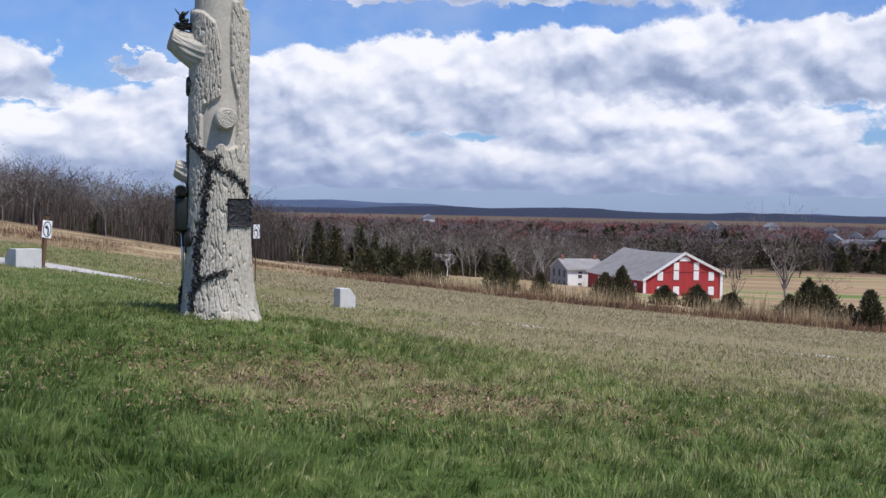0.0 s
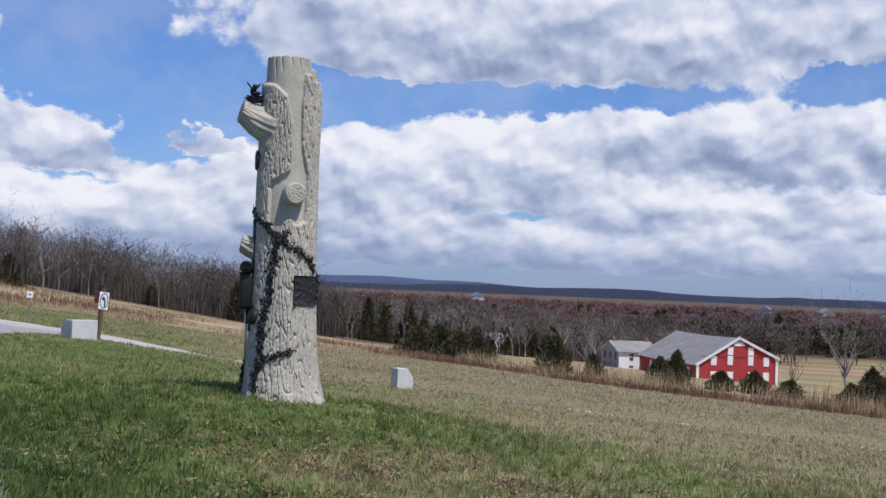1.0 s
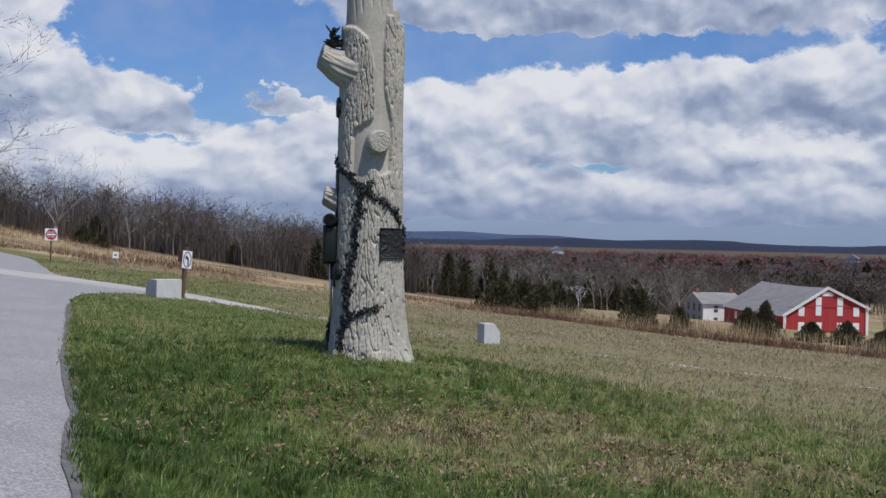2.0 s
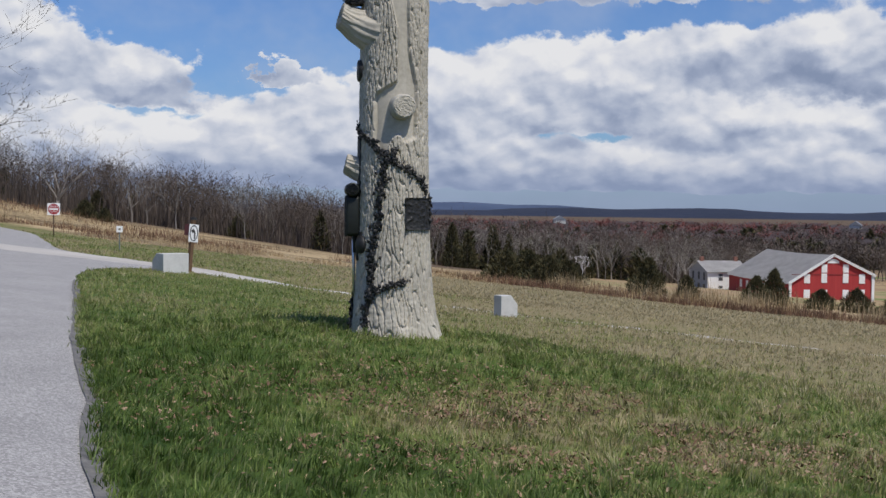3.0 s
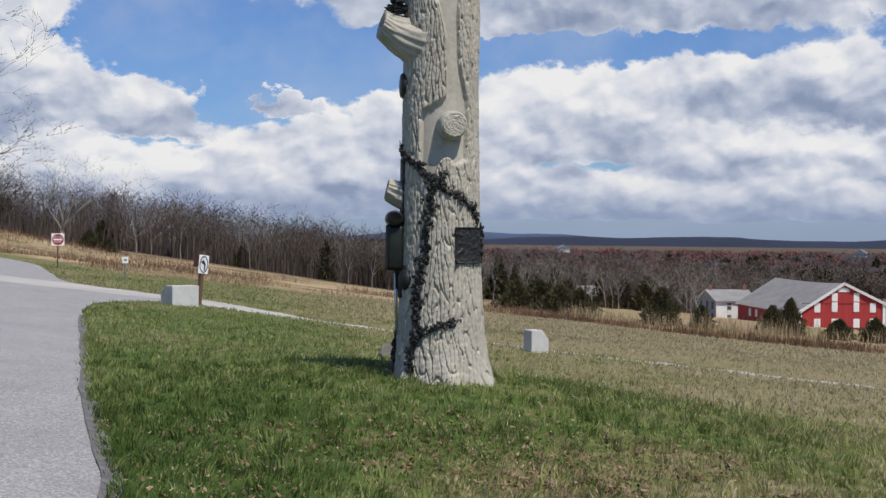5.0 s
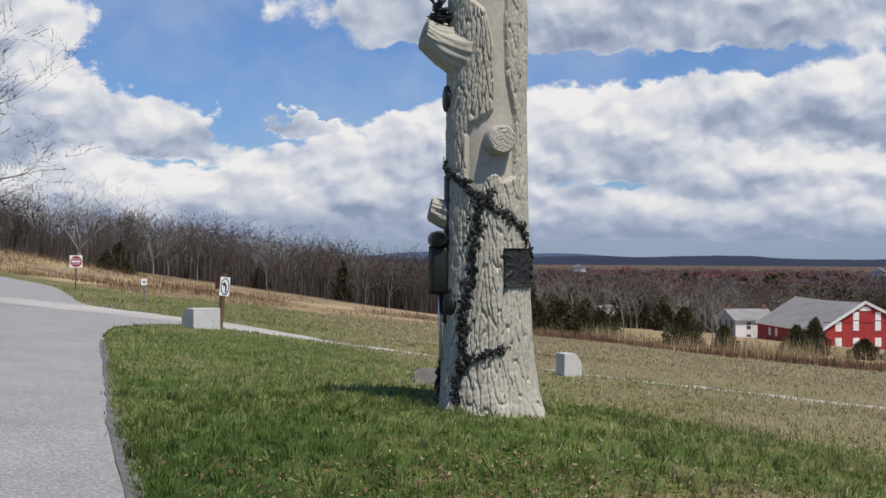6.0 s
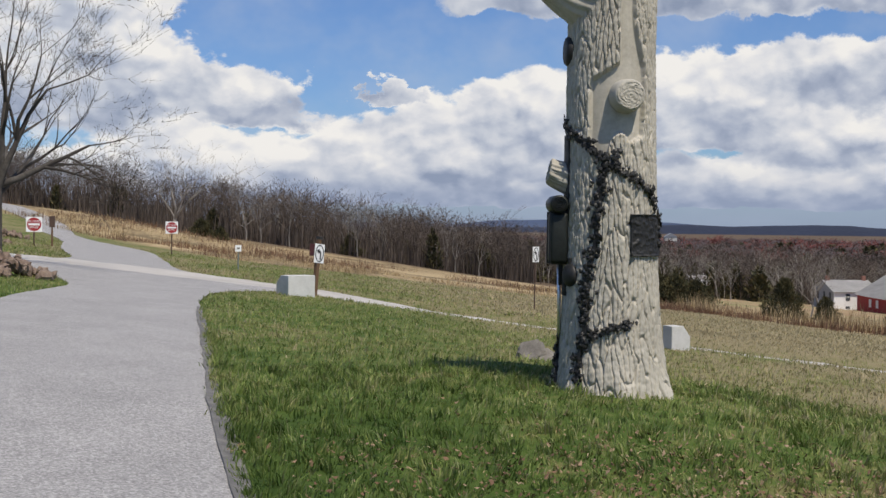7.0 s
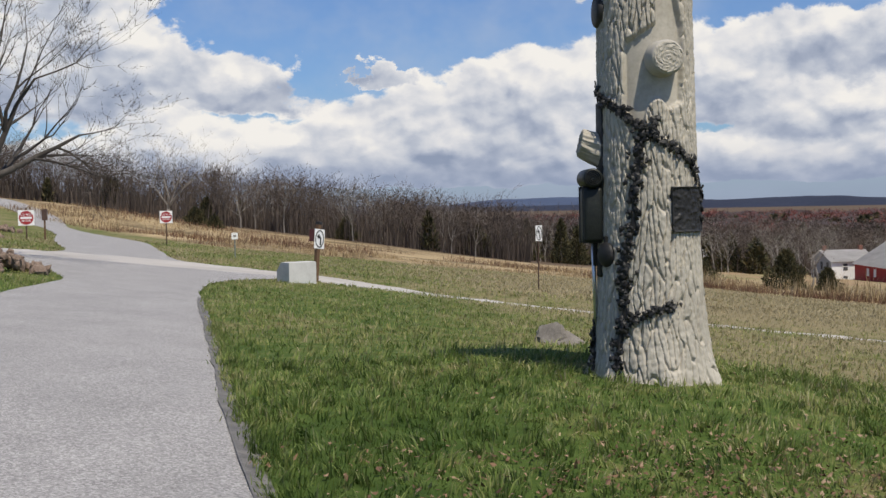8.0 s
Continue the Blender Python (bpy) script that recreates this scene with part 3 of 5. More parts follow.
def blades(name, x, y, tall_lo, tall_hi, wide, material, label, lean=0.55, seed=1, category="grass", lift=0.0):
    """Single blades, each a bent strip of two triangles and a tip."""
    rng = np.random.default_rng(seed)
    k = len(x)
    hgt = rng.uniform(tall_lo, tall_hi, k) * (0.30 + 0.7 * fbm(x * 1.9, y * 1.9, 81, 2) + 1.5 * vnoise(x * 7, y * 7, 85) ** 2)
    ang = rng.uniform(0, 2 * np.pi, k)
    dirn = 6 * fbm(x * 0.7, y * 0.7, 83, 2) + 6 * vnoise(x * 5, y * 5, 87) + rng.normal(0, 0.7, k)
    wide = wide * (0.75 + np.hypot(x + 1.5, y - 4.0) / 16.0) if tall_hi < 0.1 and wide < 0.01 else wide
    bend = rng.uniform(0.1, 1, k) * lean * hgt
    z = height(x, y) - 0.01 + lift
    wx, wy = np.cos(ang) * wide / 2 * rng.uniform(0.6, 1.4, k), np.sin(ang) * wide / 2
    bx, by = np.cos(dirn) * bend, np.sin(dirn) * bend
    v = np.empty((k, 5, 3))
    v[:, 0] = np.c_[x - wx, y - wy, z]
    v[:, 1] = np.c_[x + wx, y + wy, z]
    v[:, 2] = np.c_[x - wx * 0.7 + bx * 0.4, y - wy * 0.7 + by * 0.4, z + hgt * 0.6]
    v[:, 3] = np.c_[x + wx * 0.7 + bx * 0.4, y + wy * 0.7 + by * 0.4, z + hgt * 0.6]
    v[:, 4] = np.c_[x + bx, y + by, z + hgt * (1 - 0.25 * (bend / hgt))]
    base = np.arange(k)[:, None] * 5
    t = np.concatenate([base + [[0, 1, 3]], base + [[0, 3, 2]], base + [[2, 3, 4]]])
    me = tri_mesh(name, v.reshape(-1, 3), t)
    return put(name, me, material, kind="stuff", label=label, category=category)


def on_grass(x, y, margin=True):
    ok = ~inside(lane_outline, x, y) & ~inside(cross_outline, x, y)
    ok &= np.hypot(x + 3.73, y - 17.45) > 0.50
    return ok


rng = np.random.default_rng(5)


def scatter(count, near, far, half, power=1.0):
    """Spots in a fan ahead of the lane, denser near it."""
    d = near + (far - near) * rng.random(count) ** power
    a = np.radians(rng.uniform(*half, count))
    x, y = -1.2 + d * np.sin(a), 3.6 + d * np.cos(a)
    # tufts: pull some spots together
    pull = rng.random(count) < 0.6
    cell = 0.16
    qx, qy = np.round(x / cell) * cell, np.round(y / cell) * cell
    jx = qx + 0.09 * np.sin(qx * 91 + qy * 57)
    jy = qy + 0.09 * np.cos(qx * 63 - qy * 79)
    x = np.where(pull, jx + rng.normal(0, 0.028, count), x)
    y = np.where(pull, jy + rng.normal(0, 0.028, count), y)
    return x, y


gx, gy = scatter(255000, 2.2, 15.5, (-46, 64), 0.75)
keep = on_grass(gx, gy)
blades("grass", gx[keep], gy[keep], 0.035, 0.095, 0.0075, blade, "short spring turf with green and straw blades", 0.9, 2)
gx, gy = scatter(125000, 14.5, 42, (-40, 34), 0.8)
keep = on_grass(gx, gy)
blades("grass", gx[keep], gy[keep], 0.04, 0.09, 0.018, blade, "short spring turf with green and straw blades", 0.9, 3)
gx, gy = scatter(80000, 40, 84, (-38, 27), 0.9)
keep = on_grass(gx, gy) & (gy < edge_y(gx))
blades("grass", gx[keep], gy[keep], 0.05, 0.11, 0.04, blade, "short spring turf with green and straw blades", 0.9, 13)
# dead leaves and flattened thatch on the worn ground before the monument
lx, ly = rng.normal(-1.2, 1.9, 9000), rng.normal(12.9, 1.3, 9000)
keep = on_grass(lx, ly) & (fbm(lx * 0.9, ly * 0.9, 91, 3) > 0.47)
lx, ly = lx[keep], ly[keep]
k = len(lx)
turn, tip, size = rng.uniform(0, 6.283, k), rng.normal(0, 0.45, (k, 2)), rng.uniform(0.010, 0.026, k)
ca, sa = np.cos(turn) * size, np.sin(turn) * size
lz = height(lx, ly) + rng.uniform(0.015, 0.05, k)
corners = [np.c_[lx + ca * u - sa * v, ly + sa * u + ca * v, lz + size * (tip[:, 0] * u + tip[:, 1] * v + lift_)]
           for u, v, lift_ in ((-1, 0, 0.3), (0.1, -0.6, 0), (1, 0, 0.35), (0.1, 0.6, 0.1))]
quad = np.arange(k)[:, None] * 4
put("fallen_leaves", tri_mesh("fallen_leaves", np.stack(corners, 1).reshape(-1, 3), np.vstack([quad + [[0, 1, 2]], quad + [[0, 2, 3]]])), LEAF,
    kind="stuff", label="scattered brown dead leaves on the turf", category="leaves")
lx, ly = np.r_[rng.normal(-1.0, 2.4, 9000), rng.uniform(-3, 12, 12000)], np.r_[rng.normal(12.9, 1.9, 9000), rng.uniform(6, 22, 12000)]
keep = on_grass(lx, ly) & (fbm(lx * 1.1, ly * 1.1, 93, 3) > 0.45)
blades("grass", lx[keep], ly[keep], 0.018, 0.045, 0.0085, STRAW, "flattened pale dead grass among the turf", 3.2, 15)
# long tufts by the lane's edge
k = rng.integers(0, 200, 7000)
off = rng.exponential(0.07, 7000)
tang = np.gradient(lane_right, axis=0)
tang /= np.linalg.norm(tang, axis=1)[:, None]
gx = lane_right[k, 0] + tang[k, 1] * (off + 0.05) + rng.normal(0, 0.05, 7000)
gy = lane_right[k, 1] - tang[k, 0] * (off + 0.05) + rng.normal(0, 0.05, 7000)
blades("grass", gx, gy, 0.04, 0.12, 0.008, blade, "longer turf leaning over the lane's edge", 1.0, 4)

# tall dry growth along the field's end and over the hill
x = rng.uniform(-14, 62, 30000)
y = edge_y(x) + rng.gamma(2.0, 2.2, len(x)) - 0.6
clump = fbm(x * 0.35, y * 0.35, 41) > 0.46
blades("tall_grass", x[clump], y[clump], 0.12, 0.50, 0.035, BRUSH, "reddish-brown weeds along the end of the field", 0.5, 6, "weeds")
x = rng.uniform(-6, 60, 26000)
y = edge_y(x) + 3.0 + rng.gamma(2.0, 2.6, len(x))
clump = fbm(x * 0.22, y * 0.22, 43) > 0.54
blades("tall_grass", x[clump], y[clump], 0.3, 1.05, 0.03, STRAW, "tall straw-coloured grass along the end of the field", 0.35, 7, "dry grass")
x = rng.uniform(-110, 0, 60000)
y = edge_y(x) + rng.uniform(-0.5, 1, len(x)) ** 1 * 0 + rng.gamma(1.6, 12, len(x)) - 0.5
clump = fbm(x * 0.15, y * 0.15, 47) > 0.50
pick = fbm(x * 0.08, y * 0.08, 49) + 0.25 * rng.random(len(x)) > 0.60
blades("tall_grass", x[clump & ~pick], y[clump & ~pick], 0.10, 0.36, 0.04, STRAW, "tall straw-coloured grass over the hillside", 0.45, 8, "dry grass")
blades("tall_grass", x[clump & pick], y[clump & pick], 0.12, 0.60, 0.045, BRUSH, "brown weeds over the hillside", 0.5, 9, "weeds")

# ---------------------------------------------------------------- the stone tree monument
AX, AY = -3.745, 17.46                                       # its axis
FX, FY = 0.222, -0.975                                       # its front
BASE = 0.02
monument = thing("tree_monument", AX, AY, 0, 0, "grey granite monument carved as a broken oak trunk with ivy", "monument")


def radius_at(z):
    return np.interp(z, [-0.3, 0.0, 0.12, 0.30, 0.55, 0.9, 1.3, 2.2, 3.4, 4.2, 4.86], [0.62, 0.572, 0.543, 0.506, 0.472, 0.444, 0.426, 0.412, 0.396, 0.376, 0.356])


def centre_at(z):
    return np.interp(z, [0, 0.6, 2.0, 3.5, 4.9], [0.035, 0.02, 0.0, -0.012, -0.03])


def on_trunk(phi, z, out=0.0):
    """A place on the trunk: degrees to the right of its front, height, distance out from the surface; about the axis."""
    p = np.radians(phi)
    r = radius_at(z) + out
    s, c = np.sin(p) * r, np.cos(p) * r
    return np.stack(np.broadcast_arrays(c * FX - s * FY + centre_at(z) * 0.975, c * FY + s * FX + centre_at(z) * 0.222, z * 1.0), -1)


def worley(u, v, period, seed):
    """Distance to the nearest and second nearest of scattered points, repeating round the trunk."""
    ui, vi = np.floor(u), np.floor(v)
    d1, d2 = np.full(u.shape, 9.0), np.full(u.shape, 9.0)
    for a in (-1, 0, 1):
        for b in (-1, 0, 1):
            cu, cv = ui + a, vi + b
            wrap = np.mod(cu, period)
            h1 = np.sin(wrap * 127.1 + cv * 311.7 + seed) * 43758.5453
            h2 = np.sin(wrap * 269.5 + cv * 183.3 + seed) * 28001.83
            d = np.hypot(cu + 0.15 + 0.7 * (h1 - np.floor(h1)) - u, cv + h2 - np.floor(h2) - v)
            d2 = np.where(d < d1, d1, np.minimum(d2, d))
            d1 = np.minimum(d1, d)
    return d1, d2


def build_trunk():
    nz, na = 620, 560
    z = np.linspace(-0.25, 4.86, nz)
    phi = np.arange(na) / na * 360 - 180
    P, Z = np.meshgrid(phi, z)
    sn = np.sin(np.radians(P))
    front = np.cos(np.radians(P)) > 0
    arc = np.radians(P) * 0.44
    # bark plates: long wavy lumps with furrows between
    u = (P + 180) / 360 * 60 + 0.75 * (fbm(P * 0.05, Z * 3.2, 51) - 0.5) * 2 + 0.4 * np.sin(Z * 3 + P * 0.02)
    d1, d2 = worley(u, Z / 0.34 + 0.5 * np.sin(np.radians(P) * 9), 60, 11.0)
    plate = np.clip((d2 - d1) / 0.20, 0, 1) ** 0.6
    e1, e2 = worley((P + 180) / 360 * 96, Z / 0.055, 96, 23.0)
    lump = 1 - np.clip(e1 / 0.9, 0, 1)
    bark = 0.040 * plate * (0.86 + 0.20 * lump) + 0.010 * (fbm(arc * 22, Z * 16, 54) - 0.5)
    # where the bark is stripped: all round at the top, a tongue down the front, a bay about the sawn knot
    wob = 0.05 * (fbm(P * 0.06, Z * 2.0, 52) - 0.5) * 2
    left_lim = np.interp(Z, [2.30, 2.36, 2.50, 3.04, 3.08, 3.24, 3.87, 4.30, 4.45, 4.52], [-0.10, -0.42, -0.58, -0.58, -0.55, 0.10, 0.12, -0.12, -0.58, -1.2])
    right_lim = np.interp(Z, [2.30, 2.40, 2.55, 2.9, 3.2, 3.6, 4.1, 4.62, 4.66], [-0.05, 0.05, 0.60, 0.66, 0.66, 0.44, 0.42, 0.58, 1.2])
    bare = front & (sn > left_lim + wob) & (sn < right_lim + wob) & (Z > 2.32)
    bump_low = ((sn - 0.10) / 0.30) ** 2 + ((Z - 2.30) / 0.27) ** 2 < 1
    bare &= ~bump_low
    bare |= (~front) & (Z > 4.5 + wob)
    soft = bare.astype(float)
    for _ in range(2):
        soft = (soft + np.roll(soft, 1, 1) + np.roll(soft, -1, 1)) / 3
        soft[1:-1] = (soft[1:-1] + soft[:-2] + soft[2:]) / 3
    relief = bark * (1 - soft) + soft * (-0.020 + 0.003 * (fbm(arc * 5, Z * 1.2, 56) - 0.5))
    # splits in the broken top, and ripples on the flared foot
    for a, deep in ((-40, 0.020), (-22, 0.028), (2, 0.03), (22, 0.022), (38, 0.02), (100, 0.02), (170, 0.02), (-120, 0.02)):
        relief -= deep * np.exp(-((P - a - 3 * np.sin(Z * 6)) / 2.2) ** 2) * np.clip((Z - 4.60 - 0.1 * np.sin(a)) / 0.2, 0, 1)
    flare = np.clip((0.35 - Z) / 0.35, 0, 1)
    relief += flare * 0.035 * (np.sin(np.radians(P) * 7 + 1.0) + 0.6 * np.sin(np.radians(P) * 13))
    # the taller stub and the lower shoulder of bark beside it
    top = 4.86 - 0.16 * np.clip((np.sin(np.radians(P - 8)) - 0.58) / 0.06, 0, 1) + 0.025 * (fbm(P * 0.07, P * 0, 57) - 0.5)
    co = on_trunk(P, Z, relief)
    k = np.clip((Z - 4.3) / 0.56, 0, 1)
    co[..., 2] = Z + k * (top - 4.86)
    shoulder = np.clip((sn - 0.60) / 0.05, 0, 1) * np.clip((Z - 3.4) / 0.8, 0, 1) * front
    co[..., 0] += shoulder * 0.04 * 0.975
    co[..., 1] += shoulder * 0.04 * 0.222
    verts = co.reshape(-1, 3)
    i, j = np.meshgrid(np.arange(nz - 1), np.arange(na), indexing="ij")
    a, b = i * na + j, i * na + (j + 1) % na
    c, d = a + na, b + na
    tris = np.vstack([np.c_[a.ravel(), b.ravel(), d.ravel()], np.c_[a.ravel(), d.ravel(), c.ravel()]])
    # a rough broken top
    cap = len(verts)
    ring = (nz - 1) * na + np.arange(na)
    inner = verts[ring] * [0.55, 0.55, 1] + [centre_at(4.86) * 0.45, 0, 0]
    inner[:, 2] = 4.80 + 0.05 * fbm(inner[:, 0] * 9, inner[:, 1] * 9, 58)
    verts = np.vstack([verts, inner, [[centre_at(4.86), 0, 4.80]]])
    q = np.arange(na)
    tris = np.vstack([tris, np.c_[ring, ring[(q + 1) % na], cap + (q + 1) % na], np.c_[ring, cap + (q + 1) % na, cap + q],
                      np.c_[cap + q, cap + (q + 1) % na, np.full(na, cap + na)]])
    put("trunk", smooth(tri_mesh("trunk", verts, tris)), GRANITE, monument, "pale granite trunk with carved furrowed bark")


build_trunk()


def frame_at(phi, z, out=0.0):
    """A pose on the trunk's skin: x to the right along it, y inwards, z up."""
    p = Vector(on_trunk(phi, np.float64(z), out))
    a = math.radians(phi)
    nrm = Vector((math.cos(a) * FX - math.sin(a) * FY, math.cos(a) * FY + math.sin(a) * FX, 0)).normalized()
    right = Vector((-nrm.y, nrm.x, 0))
    return Matrix(((right.x, -nrm.x, 0, p.x), (right.y, -nrm.y, 0, p.y), (0, 0, 1, p.z), (0, 0, 0, 1)))


def stub(name, phi, z0, reach, rise, r0, r1, furrow, label):
    """A sawn limb: a curved, furrowed, flaring stump with a rough cut face."""
    m = frame_at(phi, z0)
    nr, na = 26, 96
    verts, faces = [], []
    for i in range(nr):
        t = i / (nr - 1)
        out = -0.22 + (reach + 0.22) * t
        up = rise * max(0.0, t) ** 1.6
        rad = r1 + (r0 - r1) * (1 - t) ** 1.5
        pitch = math.atan2(rise * 1.3 * t, reach) * 0.35
        for j in range(na):
            a = 2 * math.pi * j / na
            grain = noise.noise(Vector((math.cos(a) * 4.5, math.sin(a) * 4.5, t * 1.6 + z0)))
            f = rad * (1 + 0.10 * noise.noise(Vector((math.cos(a), math.sin(a), t * 2 + z0)))) + furrow * (1.9 * grain + 0.6 * math.sin(a * 17 + t * 4 + 5 * grain)) * (1 if t < 0.97 else 0.4)
            lx, lz = math.cos(a) * f, math.sin(a) * f
            verts.append(m @ Vector((lx, -out + lz * math.sin(pitch), up + lz * math.cos(pitch))))
    for i in range(nr - 1):
        for j in range(na):
            faces.append((i * na + j, i * na + (j + 1) % na, (i + 1) * na + (j + 1) % na, (i + 1) * na + j))
    c = sum((verts[(nr - 1) * na + j] for j in range(na)), Vector()) / na
    prev = [(nr - 1) * na + j for j in range(na)]
    for s in (0.82, 0.5, 0.2):
        ring = []
        for j in range(na):
            ring.append(len(verts))
            verts.append(c + (verts[(nr - 1) * na + j] - c) * s + (m.to_3x3() @ Vector((0, -1, 0))) * (0.012 * math.sin(j * 1.7 + s * 40)))
        faces += [(prev[j], prev[(j + 1) % na], ring[(j + 1) % na], ring[j]) for j in range(na)]
        prev = ring
    faces.append(tuple(prev))
    me = mesh_of(name, verts, faces)
    bm = bmesh.new()
    bm.from_mesh(me)
    bmesh.ops.recalc_face_normals(bm, faces=bm.faces[:])
    return part(name, bm, GRANITE, monument, label, True)


stub("limb_stub", -78, 3.85, 0.31, 0.23, 0.37, 0.165, 0.016, "upper sawn limb with deep furrows")
stub("limb_stub", -88, 2.10, 0.20, 0.12, 0.22, 0.120, 0.010, "lower sawn limb with deep furrows")


def knot():
    m = frame_at(13, 2.92, -0.03) @ pose(0, 0, 0, 90, 0, 0)
    bm = rod(0.165, 0.150, 0.17, m, 40, bevel=0.012)
    part("knot_collar", bm, SMOOTH_STONE, monument, "smooth collar of the sawn knot", True)
    bm = bmesh.new()
    rings = []
    for i in range(12):
        r = 0.142 * (1 - i / 12)
        rings.append([bm.verts.new(m @ Vector((math.cos(a) * r, math.sin(a) * r, 0.168 + 0.012 * (i > 0) + 0.010 * (noise.noise(Vector((math.cos(a) * r * 30, math.sin(a) * r * 30, i))))))) for a in np.linspace(0, 2 * math.pi, 40, endpoint=False)])
    for a, b2 in zip(rings, rings[1:]):
        for j in range(40):
            bm.faces.new((a[j], a[(j + 1) % 40], b2[(j + 1) % 40], b2[j]))
    bm.faces.new(rings[-1])
    bmesh.ops.recalc_face_normals(bm, faces=bm.faces[:])
    part("cut_face", bm, GRANITE, monument, "rough ringed cut face of the knot")


knot()


def plaque():
    """A curved dark tablet with a worn relief and leaves over its far edge."""
    nu, nv = 60, 48
    verts, faces = [], []
    for i in range(nv + 1):
        for j in range(nu + 1):
            ph, zz = 17 + 57 * j / nu, 1.385 + 0.405 * i / nv
            rim = 0.012 if min(i, nv - i, j, nu - j) < 2 else 0.0
            rel = 0.022 * max(0.0, noise.noise(Vector((j * 0.14, i * 0.17, 3.0)))) + 0.010 * max(0.0, noise.noise(Vector((j * 0.5, i * 0.45, 8.0))))
            verts.append(on_trunk(np.float64(ph), np.float64(zz), 0.048 + rim + rel))
    w1 = nu + 1
    for i in range(nv):
        for j in range(nu):
            faces.append((i * w1 + j, i * w1 + j + 1, (i + 1) * w1 + j + 1, (i + 1) * w1 + j))
    edge = [j for j in range(w1)] + [i * w1 + nu for i in range(1, nv + 1)] + [nv * w1 + j for j in range(nu - 1, -1, -1)] + [i * w1 for i in range(nv - 1, 0, -1)]
    k = len(verts)
    for e in edge:
        v = Vector(verts[e])
        verts.append(tuple(v - Vector((v.x, v.y, 0)).normalized() * 0.06))
    for q in range(len(edge)):
        faces.append((edge[q], k + q, k + (q + 1) % len(edge), edge[(q + 1) % len(edge)]))
    me = mesh_of("plaque", verts, faces)
    put("plaque", smooth(me), BRONZE, monument, "dark bronze relief plaque curved round the trunk")


plaque()


def vine(points, width, seed, gap=0.030):
    """A stem with crowded pointed leaves along a line of (degrees, height)."""
    r = random.Random(seed)
    line = spline(points, 1.2)
    verts, faces = [], []
    # leaves
    length = 0.0
    for a, b2 in zip(line, line[1:]):
        pa, pb = Vector(on_trunk(a[0], a[1], 0)), Vector(on_trunk(b2[0], b2[1], 0))
        length += (pb - pa).length
        while length > 0:
            length -= gap / 4.2
            ph = a[0] + r.gauss(0, width / 0.44 * 57.3 * 0.36)
            zz = a[1] + r.gauss(0, width * 0.33)
            m = frame_at(ph, zz, r.uniform(0.035, 0.075)) @ Euler((r.uniform(-0.7, 0.5), r.uniform(0, 6.28), r.uniform(-0.6, 0.6))).to_matrix().to_4x4()
            s = r.uniform(0.030, 0.055)
            k = len(verts)
            for lx, ly, lz in ((0, 0, -0.5), (-0.55, 0.1, -0.2), (-0.35, -0.1, 0.35), (0, 0.05, 1.0), (0.35, -0.1, 0.35), (0.55, 0.1, -0.2), (0, -0.22, 0.1)):
                verts.append(m @ Vector((lx * s, ly * s, lz * s)))
            faces += [(k + 6, k + q, k + (q + 1) % 6) for q in range(6)]
    # stem
    k = len(verts)
    rings = []
    for a in line:
        m = frame_at(a[0], a[1], 0.028)
        rings.append([])
        for q in range(6):
            rings[-1].append(len(verts))
            t = 2 * math.pi * q / 6
            verts.append(m @ Vector((math.cos(t) * width * 0.34, math.sin(t) * 0.032, 0)))
    for a, b2 in zip(rings, rings[1:]):
        faces += [(a[q], a[(q + 1) % 6], b2[(q + 1) % 6], b2[q]) for q in range(6)]
    put("ivy_vine", mesh_of("ivy_vine", verts, faces), BRONZE, monument, "dark bronze ivy with crowded leaves")


vine([(-86, 2.72), (-74, 2.60), (-58, 2.55), (-41, 2.49), (-26, 2.40), (-13, 2.27)], 0.075, 1)
vine([(-13, 2.27), (-18, 2.08), (-20, 1.92), (-24, 1.70), (-26, 1.45), (-33, 1.26), (-39, 1.06), (-36, 0.87), (-37, 0.65)], 0.085, 2)
vine([(-37, 0.65), (-41, 0.49), (-43, 0.29), (-41, 0.13), (-36, 0.04)], 0.080, 3)
vine([(-13, 2.27), (0, 2.22), (18, 2.16), (37, 2.06), (52, 1.96), (60, 1.82)], 0.062, 4)
vine([(0, 2.22), (-2, 2.32), (3, 2.42)], 0.055, 5)
vine([(-38, 0.60), (-21, 0.64), (-2, 0.71), (16, 0.76)], 0.055, 6)
vine([(-90, 0.58), (-84, 0.38), (-78, 0.12)], 0.05, 7)
vine([(74, 1.78), (77, 1.6), (74, 1.42)], 0.05, 8)


